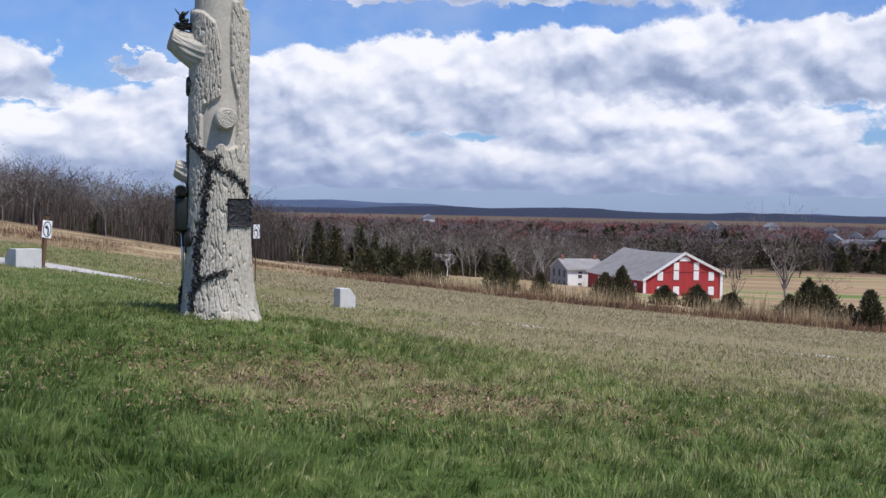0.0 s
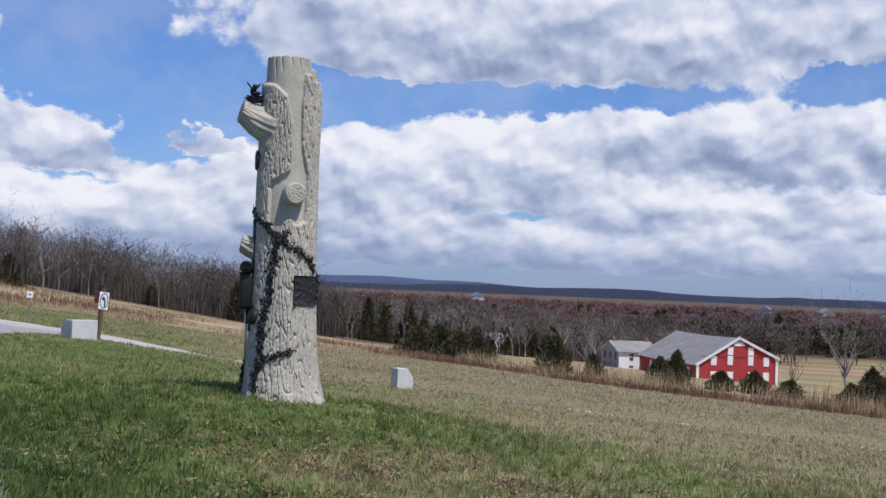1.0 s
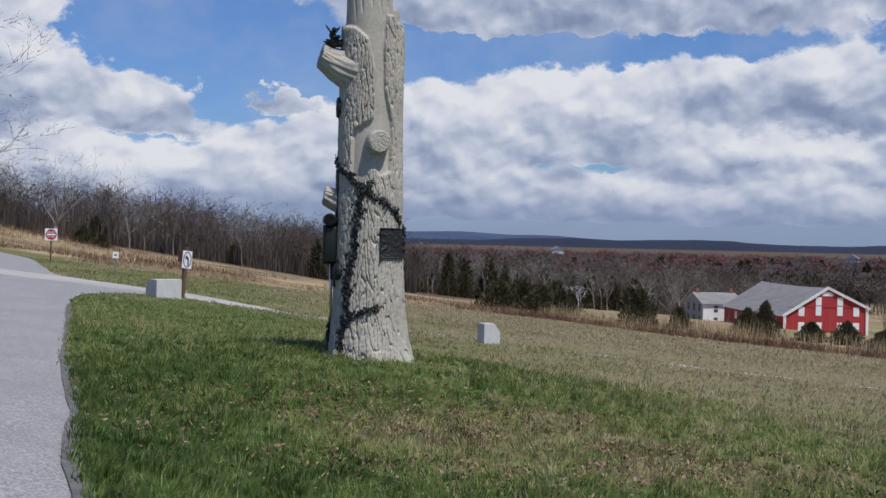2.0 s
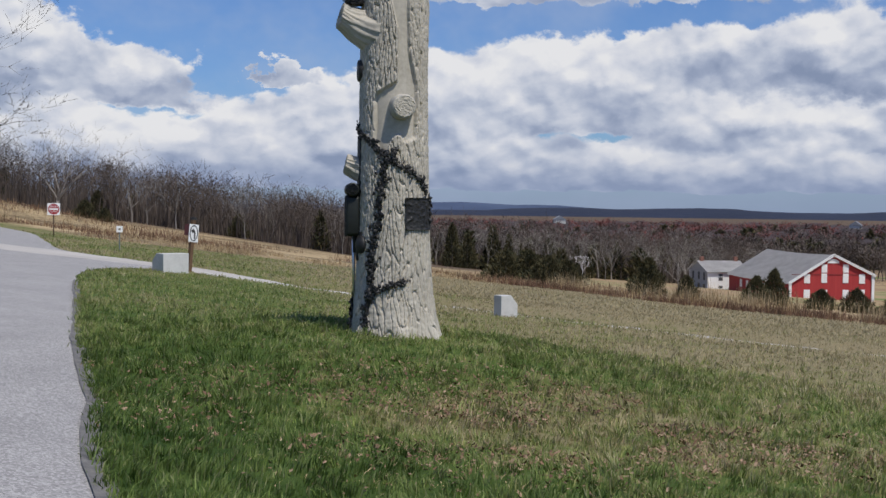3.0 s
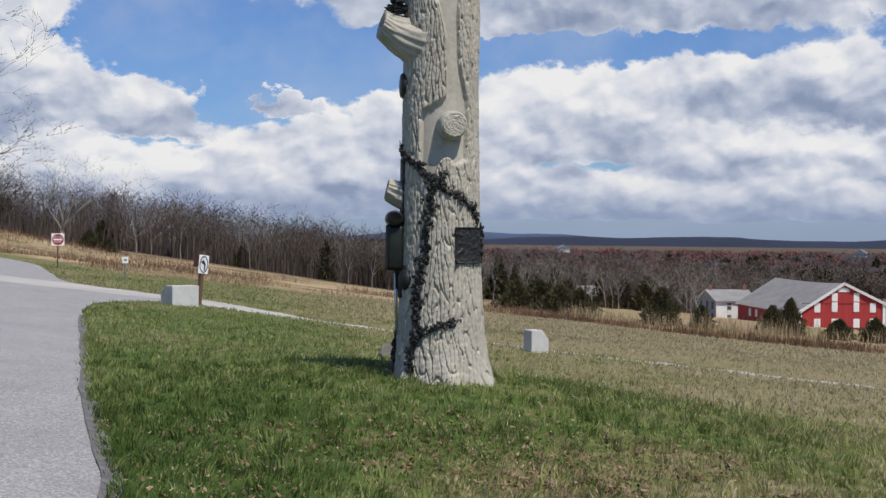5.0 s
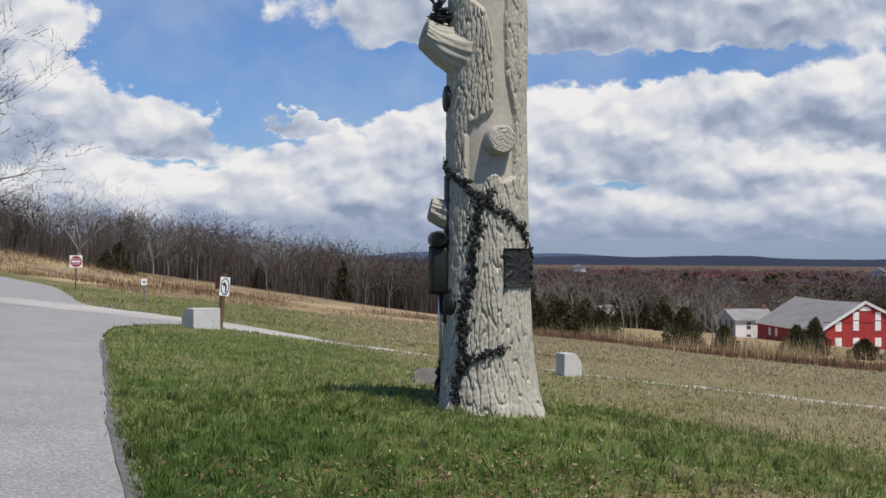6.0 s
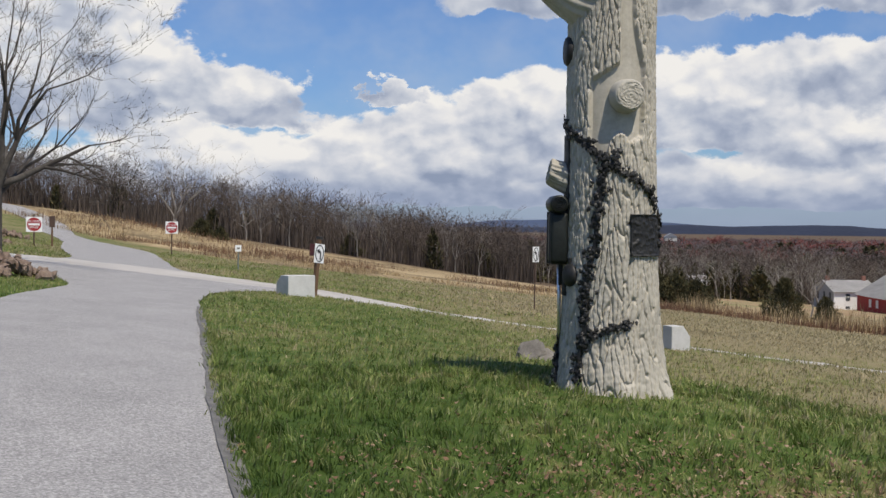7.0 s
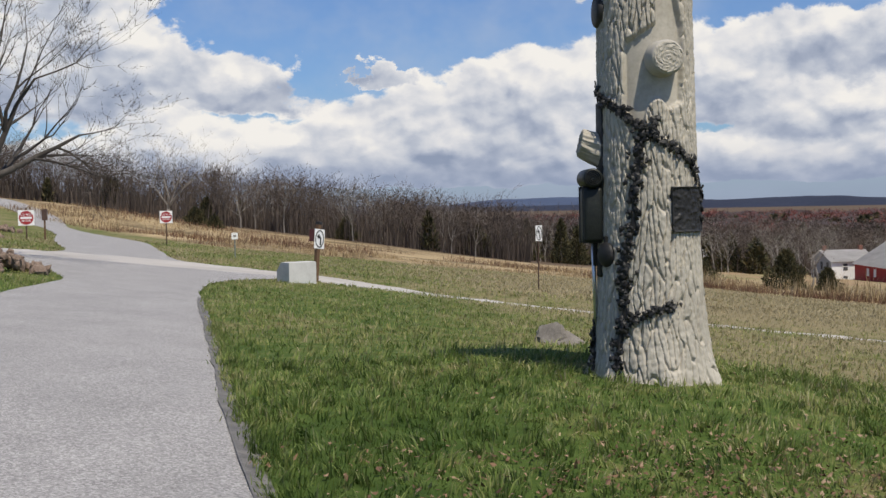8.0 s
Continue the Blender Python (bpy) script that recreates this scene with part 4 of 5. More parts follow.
def soldier_kit():
    # knapsack on its back, with the rolled blanket on top
    m = frame_at(-86, 1.30, 0.02)
    bm = box(0.30, 0.175, 0.50, m @ Matrix.Translation((0, -0.09, 0)), 0.035)
    sack = part("knapsack", bm, PATINA, monument, "greened bronze knapsack", True)
    bm = bmesh.new()
    for dx_ in (-0.09, 0.09):
        box(0.03, 0.19, 0.52, m @ Matrix.Translation((dx_, -0.09, -0.008)), 0.006, bm)
    part("strap", bm, BRONZE, sack)
    roll_m = m @ Matrix.Translation((-0.20, -0.10, 0.585)) @ pose(0, 0, 0, 0, 90, 0)
    roll = part("blanket_roll", rod(0.088, 0.088, 0.40, roll_m, 28, bevel=0.018), PATINA, monument, "rolled bronze blanket with a spiral end", True)
    verts, faces = [], []
    steps = 90
    for side in (0, 0.40):
        verts, faces, k = [], [], 0
        for q in range(steps):
            a, r = q / steps * 6.28 * 4, 0.012 + 0.066 * q / steps
            for dr, dz in ((-0.004, -0.002), (0, 0.010 if side else -0.010), (0.004, -0.002)):
                verts.append(roll_m @ Vector((math.cos(a) * (r + dr), math.sin(a) * (r + dr), side + dz)))
        for q in range(steps - 1):
            for e in (0, 1):
                faces.append((k + q * 3 + e, k + q * 3 + e + 1, k + q * 3 + e + 4, k + q * 3 + e + 3))
        put("spiral_end", mesh_of("spiral_end", verts, faces), BRONZE, roll)
    # canteen
    m = frame_at(-63, 1.19, 0.045) @ pose(0, 0, 0, 90, 0, 0)
    one = bmesh.new()
    bmesh.ops.create_uvsphere(one, u_segments=28, v_segments=16, radius=0.115, matrix=m @ Matrix.Diagonal((1, 1, 0.48, 1)))
    can = part("canteen", one, BRONZE, monument, "round dark bronze canteen", True)
    part("spout", rod(0.02, 0.024, 0.06, m @ pose(0, 0.105, 0, -90, 0, 0), 12), BRONZE, can)
    # rifle standing against the trunk, muzzle down
    m = frame_at(-86, 0.40, 0.025)
    gun = part("rifle_barrel", rod(0.017, 0.021, 1.05, m @ pose(0, 0, 0, 1.2, 0, 0), 12), STEEL, monument, "bright rifle barrel standing against the bark", True)
    bm = box(0.045, 0.05, 0.75, m @ Matrix.Translation((0, 0.0, 0.68)), 0.012)
    part("rifle_stock", bm, BRONZE, gun, "dark bronze rifle stock", True)
    bm = box(0.05, 0.07, 0.55, frame_at(-86, 1.85, 0.01), 0.02)
    part("rifle_butt", bm, BRONZE, gun, "dark bronze rifle butt", True)
    # belt hung from the lower limb
    bm = box(0.16, 0.022, 0.85, frame_at(-79, 1.72, 0.035), 0.008)
    part("belt", bm, BRONZE, monument, "dark bronze belt hanging from the limb", True)
    bm = box(0.11, 0.05, 0.22, frame_at(-80, 0.98, 0.03), 0.02)
    part("cartridge_box", bm, BRONZE, monument, "dark bronze cartridge box", True)
    # cap badge high on the side
    m = frame_at(-84, 3.40, 0.0) @ pose(0, 0, 0, 90, 0, 0)
    part("medallion", rod(0.155, 0.135, 0.07, m, 36, bevel=0.02), BRONZE, monument, "round dark bronze medallion", True)


soldier_kit()


def bird_and_nest():
    seat = frame_at(-76, 4.21, 0.13)
    bm = bmesh.new()
    r = random.Random(3)
    for q in range(60):
        a = q * 0.7
        rad = 0.085 + 0.035 * r.random()
        m = seat @ Matrix.Translation((math.cos(a) * rad, math.sin(a) * rad, 0.01 + 0.07 * r.random())) @ Euler((r.uniform(-0.25, 0.25), 1.57 + r.uniform(-0.3, 0.3), a + 1.57)).to_matrix().to_4x4()
        rod(0.007, 0.004, 0.16, m @ Matrix.Translation((0, 0, -0.08)), 5, bm)
    rod(0.07, 0.12, 0.08, seat, 20, bm)
    part("nest", bm, BRONZE, monument, "dark bronze nest of twigs", False)
    # parent bird with raised wings, one plain casting
    bm = bmesh.new()
    body = seat @ Matrix.Translation((-0.07, -0.02, 0.17))
    bmesh.ops.create_uvsphere(bm, u_segments=18, v_segments=12, radius=1, matrix=body @ pose(0, 0, 0, 0, -25, 0) @ Matrix.Diagonal((0.085, 0.045, 0.05, 1)))
    bmesh.ops.create_uvsphere(bm, u_segments=14, v_segments=10, radius=0.032, matrix=body @ Matrix.Translation((0.085, 0, 0.055)))
    rod(0.012, 0.002, 0.05, body @ Matrix.Translation((0.11, 0, 0.05)) @ pose(0, 0, 0, 0, 105, 0), 8, bm)
    for s in (-1, 1):
        prism([(-0.05, 0.0), (0.045, 0.0), (0.05, 0.07), (0.0, 0.135), (-0.03, 0.10), (-0.085, 0.125), (-0.09, 0.05)], 0.012,
              body @ Matrix.Translation((0, s * 0.02, 0.02)) @ pose(0, 0, 0, -s * 38, 0, s * 12), 0.004, bm)
    prism([(0, -0.02), (0, 0.02), (-0.13, 0.045), (-0.13, -0.03)], 0.012, body @ Matrix.Translation((-0.06, -0.006, -0.01)) @ pose(0, 0, 0, 0, 18, 0), 0.004, bm)
    rod(0.008, 0.008, 0.10, body @ Matrix.Translation((0.01, 0.015, -0.11)), 6, bm)
    rod(0.008, 0.008, 0.10, body @ Matrix.Translation((0.01, -0.015, -0.11)), 6, bm)
    for q in range(3):
        bmesh.ops.create_uvsphere(bm, u_segments=10, v_segments=8, radius=0.028, matrix=seat @ Matrix.Translation((0.05 + 0.035 * q, 0.02 * (q - 1), 0.115)))
    part("bronze_bird", bm, BRONZE, monument, "small bronze bird over its nestlings", True)


bird_and_nest()

# ---------------------------------------------------------------- stones, signs


def flank_marker(x, y, rz, wide, deep, tall, label, group):
    """A dressed block with a sloping top front."""
    z = ground_at(x, y) - 0.08
    ob = thing("stone_marker", x, y, z, rz, label, "marker", group)
    t = tall + 0.08
    bm = prism([(-deep / 2, 0), (deep / 2, 0), (deep / 2, t), (-deep * 0.12, t), (-deep / 2, t * 0.62)], wide, pose(wide / 2, 0, 0, 0, 0, 90) @ Matrix.Translation((0, 0, 0)), 0.012)
    part("block", bm, MARKER, ob)
    return ob


flank_marker(-15.75, 39.2, -132, 0.92, 0.86, 0.64, "pale dressed stone flank marker beside the lane", "flank markers")
flank_marker(-3.72, 32.2, 128, 0.36, 0.50, 0.55, "pale dressed stone flank marker in the mown field", "flank markers")


def boulder(name, x, y, size, seed, label, material=FIELDSTONE, parent=None, sink=0.25, category="rock", angular=0.5):
    bm = bmesh.new()
    bmesh.ops.create_icosphere(bm, subdivisions=4, radius=1.0)
    off = Vector((seed * 3.1, seed * 1.7, seed * 0.9))
    for v in bm.verts:
        p = v.co.normalized()
        k = 1 + 0.35 * noise.noise(p * 1.1 + off) + 0.16 * noise.noise(p * 2.7 + off) + 0.05 * noise.noise(p * 7 + off)
        q = p * k
        for f in range(7):
            nrm = Vector((math.sin(f * 2.4 + seed), math.cos(f * 1.9 + seed * 2), 0.5 + 0.5 * math.sin(f * 3.3 + seed))).normalized()
            lim = 0.72 + 0.2 * math.sin(f * 5.1 + seed)
            d = q.dot(nrm)
            if d > lim:
                q -= nrm * (d - lim) * (0.5 + angular * 0.5)
        v.co = Vector((q.x * size[0], q.y * size[1], q.z * size[2]))
    me = from_bm(name, bm)
    z = ground_at(x, y) + size[2] * (1 - 2 * sink) * 0.55
    ob = put(name, me, material, parent, label, category)
    ob.matrix_basis = pose(x, y, z, 0, 0, seed * 50)
    return ob


boulder("boulder", -5.66, 24.3, (0.36, 0.32, 0.28), 2, "rough grey fieldstone lying in the turf", angular=0.9)
boulder("boulder", -5.42, 24.25, (0.46, 0.30, 0.15), 5, "low flat grey fieldstone lying in the turf", angular=0.9)


def arrow_sign(x, y, rz, lean, post_tall, post_mat, post_wide, round_post, with_back, label):
    """A turn prohibition: bent arrow under a ring and bar."""
    ob = thing("road_sign", x, y, ground_at(x, y) - 0.1, rz, label, "sign", "road signs")
    lean_m = pose(0, 0, 0, 0, lean, 0)
    post = rod(post_wide / 2, post_wide / 2, post_tall + 0.1, lean_m, 10) if round_post else box(post_wide, post_wide, post_tall + 0.1, lean_m, 0.01)
    part("post", post, post_mat, ob, "brown wooden post" if not round_post else "thin rusty steel post")
    wide, tall = 0.46, 0.63
    plate_m = lean_m @ Matrix.Translation((0, -post_wide / 2 - 0.008, post_tall - tall * 0.5 - 0.05))
    outline = [(-wide / 2, -tall / 2), (wide / 2, -tall / 2), (wide / 2, tall / 2), (-wide / 2, tall / 2)]
    plate = part("sign_plate", prism(outline, 0.006, plate_m, 0.002), WHITE_SIGN, ob, "white sheet sign plate")
    face = plate_m @ Matrix.Translation((0, -0.006, 0))

    def ring(rx, rz_, w_, ink, name):
        verts, faces = [], []
        for q in range(48):
            a = 2 * math.pi * q / 48
            for rr, yy in ((0, 0), (w_, 0), (w_, -0.003), (0, -0.003)):
                verts.append(face @ Vector((math.cos(a) * (rx - rr), yy, math.sin(a) * (rz_ - rr))))
        for q in range(48):
            for e in range(4):
                faces.append((q * 4 + e, q * 4 + (e + 1) % 4, ((q + 1) % 48) * 4 + (e + 1) % 4, ((q + 1) % 48) * 4 + e))
        put(name, mesh_of(name, verts, faces), ink, plate)
    ring(0.20, 0.285, 0.038, BLACK_INK, "ring")
    part("arrow", prism([(0.02, -0.26), (0.10, -0.26), (0.10, 0.02), (0.02, 0.14), (-0.02, 0.12), (-0.02, 0.21), (-0.17, 0.10), (-0.06, -0.02), (-0.04, 0.04), (0.02, 0.0)], 0.003, face @ Matrix.Translation((0, -0.004, 0)) @ Matrix.Diagonal((0.8, 1, 0.8, 1))), BLACK_INK, plate, "black bent arrow")
    if with_back:
        m = lean_m @ Matrix.Translation((-0.10, 0.16, post_tall - tall * 0.5 + 0.06)) @ pose(0, 0, 0, 0, 0, -88)
        part("second_plate", prism([(-0.13, -0.20), (0.13, -0.20), (0.13, 0.20), (-0.13, 0.20)], 0.006, m, 0.002), surface("dull_red_sheet", [(0.07, 0.018, 0.018), (0.12, 0.03, 0.028)], 3, 0.6), ob, "dull red sign plate turned away")
        part("top_plate", box(0.16, 0.16, 0.10, lean_m @ Matrix.Translation((0.02, 0, post_tall + 0.10)), 0.01), BLACK_INK, ob, "small dark cap on the post")
    return ob


arrow_sign(-15.85, 41.1, 66, 6.0, 1.86, BROWN_POST, 0.13, False, True, "white turn sign on a leaning brown wooden post")
arrow_sign(-10.3, 51.8, 65, 0.4, 2.72, DARK_POST, 0.055, True, False, "white turn sign on a thin rusty post in the field")


def no_entry(x, y, rz, tall, label):
    ob = thing("road_sign", x, y, ground_at(x, y) - 0.1, rz, label, "sign", "no entry signs")
    part("post", rod(0.04, 0.04, tall + 0.1, None, 10), DARK_POST, ob, "dark steel post")
    m = Matrix.Translation((0, -0.05, tall - 0.42))
    plate = part("sign_plate", prism([(-0.40, -0.40), (0.40, -0.40), (0.40, 0.40), (-0.40, 0.40)], 0.006, m, 0.002), WHITE_SIGN, ob, "white square plate")
    disc = part("disc", rod(0.36, 0.36, 0.004, m @ Matrix.Translation((0, -0.001, 0)) @ pose(0, 0, 0, 90, 0, 0), 48), RED_SIGN, plate, "red disc")
    part("bar", prism([(-0.28, -0.055), (0.28, -0.055), (0.28, 0.055), (-0.28, 0.055)], 0.003, m @ Matrix.Translation((0, -0.009, 0))), WHITE_SIGN, disc, "white bar")
    for words, zz in (("DO NOT", 0.115), ("ENTER", -0.20)):
        cu = bpy.data.curves.new("lettering", "FONT")
        cu.body, cu.size, cu.align_x, cu.extrude = words, 0.15, "CENTER", 0.0015
        tmp = bpy.data.objects.new("lettering", cu)
        me = bpy.data.meshes.new_from_object(tmp)
        bpy.data.objects.remove(tmp)
        me.transform(m @ Matrix.Translation((0, -0.0075, zz)) @ pose(0, 0, 0, 90, 0, 0))
        put("lettering", me, WHITE_SIGN, disc, "white lettering", kind="stuff")
    return ob


no_entry(-38.2, 73.6, 27, 2.30, "red no entry sign on a dark post by the lane")
no_entry(-38.3, 58.6, 33, 1.66, "red and white no entry sign standing by stones")
ob = thing("notice_box", -39.2, 61.6, ground_at(-39.2, 61.6) - 0.1, 30, "dark brown box on a post behind the sign", "post")
part("post", box(0.10, 0.10, 1.75, None, 0.01), BROWN_POST, ob)
part("box", box(0.30, 0.22, 0.62, Matrix.Translation((0, 0, 1.15)), 0.02), DARK_POST, ob)
ob = thing("small_sign", -27.5, 60.6, ground_at(-27.5, 60.6) - 0.1, 25, "small white notice on a thin grey post", "sign")
part("post", rod(0.035, 0.035, 1.2, None, 8), surface("green_post", [(0.10, 0.13, 0.12), (0.2, 0.24, 0.22)], 3), ob)
plate = part("sign_plate", prism([(-0.16, -0.17), (0.16, -0.17), (0.16, 0.17), (-0.16, 0.17)], 0.02, Matrix.Translation((0, -0.05, 1.22)), 0.004), WHITE_SIGN, ob)
part("printed_bars", prism([(-0.07, -0.05), (0.07, -0.05), (0.07, 0.05), (-0.07, 0.05)], 0.004, Matrix.Translation((0, -0.054, 1.22))), FIELDSTONE, plate)

# stones heaped on the grass by the crossing, and the low broken wall behind the sign
heap_rng = random.Random(8)


def heap(name, cx, cy, rx, ry, tall, count, lo, hi, label):
    ob = thing(name, cx, cy, ground_at(cx, cy), 0, label, "stones")
    shapes = []
    for s in range(8):
        bm = bmesh.new()
        bmesh.ops.create_icosphere(bm, subdivisions=1, radius=1.0)
        for v in bm.verts:
            v.co *= 0.75 + 0.5 * heap_rng.random()
        me = from_bm("stone", bm)
        me.materials.append(RUBBLE)
        shapes.append(me)
    for q in range(count):
        a, r = heap_rng.uniform(0, 6.283), heap_rng.random() ** 0.6
        x, y = math.cos(a) * r * rx, math.sin(a) * r * ry
        s = heap_rng.uniform(lo, hi)
        z = tall * max(0.0, 1 - r ** 1.5) * heap_rng.uniform(0.3, 1.0) + ground_at(cx + x, cy + y) - ground_at(cx, cy) + s * 0.25
        st = put("stone", shapes[q % 8], None, ob)
        st.matrix_basis = Matrix.LocRotScale((x, y, z), Euler((heap_rng.uniform(0, 6), heap_rng.uniform(0, 6), heap_rng.uniform(0, 6))), (s, s * heap_rng.uniform(0.6, 1), s * heap_rng.uniform(0.5, 0.8)))


heap("stone_heap", -22.2, 31.9, 2.6, 1.3, 0.85, 280, 0.09, 0.24, "heap of rough brown fieldstones on the grass")
heap("stone_wall", -41.2, 57.6, 2.2, 0.7, 0.30, 70, 0.10, 0.24, "low tumbled wall of brown fieldstones")
heap("stone_wall", -49.5, 67.5, 5.0, 1.0, 0.6, 110, 0.14, 0.34, "low tumbled wall of grey fieldstones")

# ---------------------------------------------------------------- barn and farmhouse


def gable_block(parent, wide, long, eave_l, eave_r, peak, peak_x, base, wall_f, wall_s, roof, over=0.5):
    """Walls as four separate slabs and two roof slopes. x along the gable, y along the length."""
    for yy, nm in ((0.0, "gable_wall"), (long - 0.3, "gable_wall")):
        part(nm, prism([(0, base), (wide, base), (wide, eave_r), (peak_x, peak), (0, eave_l)], 0.3, Matrix.Translation((0, yy, 0))), wall_f, parent)
    part("side_wall", box(0.3, long - 0.6, eave_l - base, Matrix.Translation((0.15, long / 2, base))), wall_s, parent)
    part("side_wall", box(0.3, long - 0.6, eave_r - base, Matrix.Translation((wide - 0.15, long / 2, base))), wall_s, parent)
    for xa, za in ((0, eave_l), (wide, eave_r)):
        run, up = xa - peak_x, za - peak
        k = 1 + over / math.hypot(run, up)
        xe, ze = peak_x + run * k, peak + up * k
        nx, nz = -up / math.hypot(run, up), run / math.hypot(run, up)
        if nz < 0:
            nx, nz = -nx, -nz
        bm = bmesh.new()
        nu, nv = 26, 40
        grid = []
        for i in range(nu + 1):
            row = []
            for j in range(nv + 1):
                t, y = i / nu, -over + (long + 2 * over) * j / nv
                sag = -0.22 * math.sin(math.pi * j / nv) * (1 - 0.3 * t) + 0.03 * noise.noise(Vector((i * 0.4, j * 0.5, 2)))
                row.append(bm.verts.new((peak_x + (xe - peak_x) * t + nx * 0.06, y, peak + (ze - peak) * t + nz * 0.06 + sag + 0.10)))
            grid.append(row)
        for i in range(nu):
            for j in range(nv):
                bm.faces.new((grid[i][j], grid[i + 1][j], grid[i + 1][j + 1], grid[i][j + 1]))
        bmesh.ops.solidify(bm, geom=bm.faces[:], thickness=0.22)
        bmesh.ops.recalc_face_normals(bm, faces=bm.faces[:])
        part("roof_slope", bm, roof, parent, "weathered grey shingle roof")


A = math.radians(16)
barn = thing("barn", 27.9, 200.0, 0, math.degrees(A), "red wooden barn with white shutters and grey shingle roof", "barn")
B0, EL, ER, PK, WD, LG = -14.3, -10.15, -8.85, -5.45, 15.0, 27.0
gable_block(barn, WD, LG, EL, ER, PK, 7.7, B0, BARN_RED, BARN_RED, ROOF_GREY)


def shutter(parent, x, z, wide, tall, material=BARN_WHITE, name="shutter", y=-0.10):
    s = part(name, prism([(-wide / 2, 0), (wide / 2, 0), (wide / 2, tall), (-wide / 2, tall)], 0.10, Matrix.Translation((x, y, z)), 0.02), material, parent)
    bm = bmesh.new()
    for q in range(int(tall / 0.28)):
        box(wide * 0.86, 0.03, 0.10, Matrix.Translation((x, y - 0.012, z + 0.1 + q * 0.28)), 0.0, bm)
    part("slats", bm, material, s)


for x in (6.15, 10.0):
    shutter(barn, x, -10.1, 1.0, 1.6)
    shutter(barn, x, -8.35, 1.0, 1.4)
for x in (3.1, 12.95):
    shutter(barn, x, -10.2, 1.05, 1.6)
for x in (3.1, 6.2, 10.05, 12.95):
    shutter(barn, x, -12.75, 1.1, 1.5, name="lower_shutter")
part("fan_window", prism([(math.cos(a) * 1.05, math.sin(a) * 0.75) for a in np.linspace(0, math.pi, 14)], 0.1, Matrix.Translation((7.75, -0.10, -6.75)), 0.0), BARN_WHITE, barn, "white half-round gable window")
for (xa, za), (xb, zb) in (((0, EL), (7.7, PK)), ((7.7, PK), (WD, ER))):
    ln, an = math.hypot(xb - xa, zb - za), math.atan2(zb - za, xb - xa)
    part("barge_board", box(ln + 0.5, 0.2, 0.42, Matrix.Translation(((xa + xb) / 2, -0.35, (za + zb) / 2 - 0.12)) @ pose(0, 0, 0, 0, -math.degrees(an), 0)), BARN_WHITE, barn, "white barge board")
for x in (0.1, WD - 0.1):
    z1 = EL if x < 1 else ER
    part("corner_board", box(0.45, 0.2, z1 - B0, Matrix.Translation((x, -0.12, B0))), BARN_WHITE, barn, "white corner board")
part("board_joint", box(WD - 0.8, 0.06, 0.10, Matrix.Translation((WD / 2, -0.03, -8.75))), surface("dark_red_board", [(0.13, 0.012, 0.012), (0.18, 0.02, 0.02)], 2), barn)
for yy in (3.4, 6.8, 10.5, 18, 21):
    s = part("side_window", box(0.10, 0.9, 1.4, Matrix.Translation((-0.06, yy, -12.2))), BARN_WHITE, barn)
part("side_post", box(0.25, 0.3, EL - B0, Matrix.Translation((-0.35, 8.9, B0))), BARN_WHITE, barn)

house = thing("farmhouse", 16.6, 228.0, 0, math.degrees(A), "two-storey white farmhouse, gable side coloured grey as in shade", "house")
HB, HE, HP = -14.9, -9.9, -8.1
part("front_wall", box(8.2, 0.3, HE - HB, Matrix.Translation((4.1, 0.15, HB))), BARN_WHITE, house)
part("rear_wall", box(8.2, 0.3, HE - HB, Matrix.Translation((4.1, 10.4, HB))), BARN_WHITE, house)
# gable walls darker than the front: their shade is in the wall colour
for xx in (0.15, 8.05):
    part("gable_wall", prism([(0.3, HB), (10.25, HB), (10.25, HE), (5.3, HP), (0.3, HE)], 0.3, Matrix.Translation((xx + 0.15, 0, 0)) @ pose(0, 0, 0, 0, 0, 90)), HOUSE_SHADE, house)
for side in (0, 1):
    ya, yb = (-0.5, 5.3) if side == 0 else (11.1, 5.3)
    bm = bmesh.new()
    q = [bm.verts.new(p) for p in ((-0.4, ya, HE - 0.1), (8.6, ya, HE - 0.1), (8.6, yb, HP + 0.12), (-0.4, yb, HP + 0.12))]
    bm.faces.new(q)
    bmesh.ops.solidify(bm, geom=bm.faces[:], thickness=0.2)
    part("roof_slope", bm, ROOF_GREY, house, "grey shingle roof")
for x, z in ((2.6, -11.7), (2.6, -14.0), (6.2, -11.7)):
    win = part("window", box(0.8, 0.06, 1.3, Matrix.Translation((x, -0.02, z))), PANE_DARK, house, "dark sash window")
    part("frame", box(1.16, 0.04, 0.10, Matrix.Translation((x, -0.05, z + 0.7))), BARN_WHITE, win)
for y in (2.0, 5.0, 8.3):
    for z in (-11.7, -14.0):
        part("window", box(0.06, 0.95, 1.5, Matrix.Translation((-0.02, y, z))), PANE_DARK, house, "dark sash window")
for x, y in ((0.6, 5.3), (7.6, 5.3)):
    part("chimney", box(0.7, 0.7, 1.8, Matrix.Translation((x, y, HP - 0.9)), 0.03), CHIMNEY, house, "brick chimney")
part("porch", box(3.2, 1.4, 0.9, Matrix.Translation((3.6, -0.8, HB + 0.4)), 0.03), BARN_WHITE, house, "low white porch")

# ---------------------------------------------------------------- trees


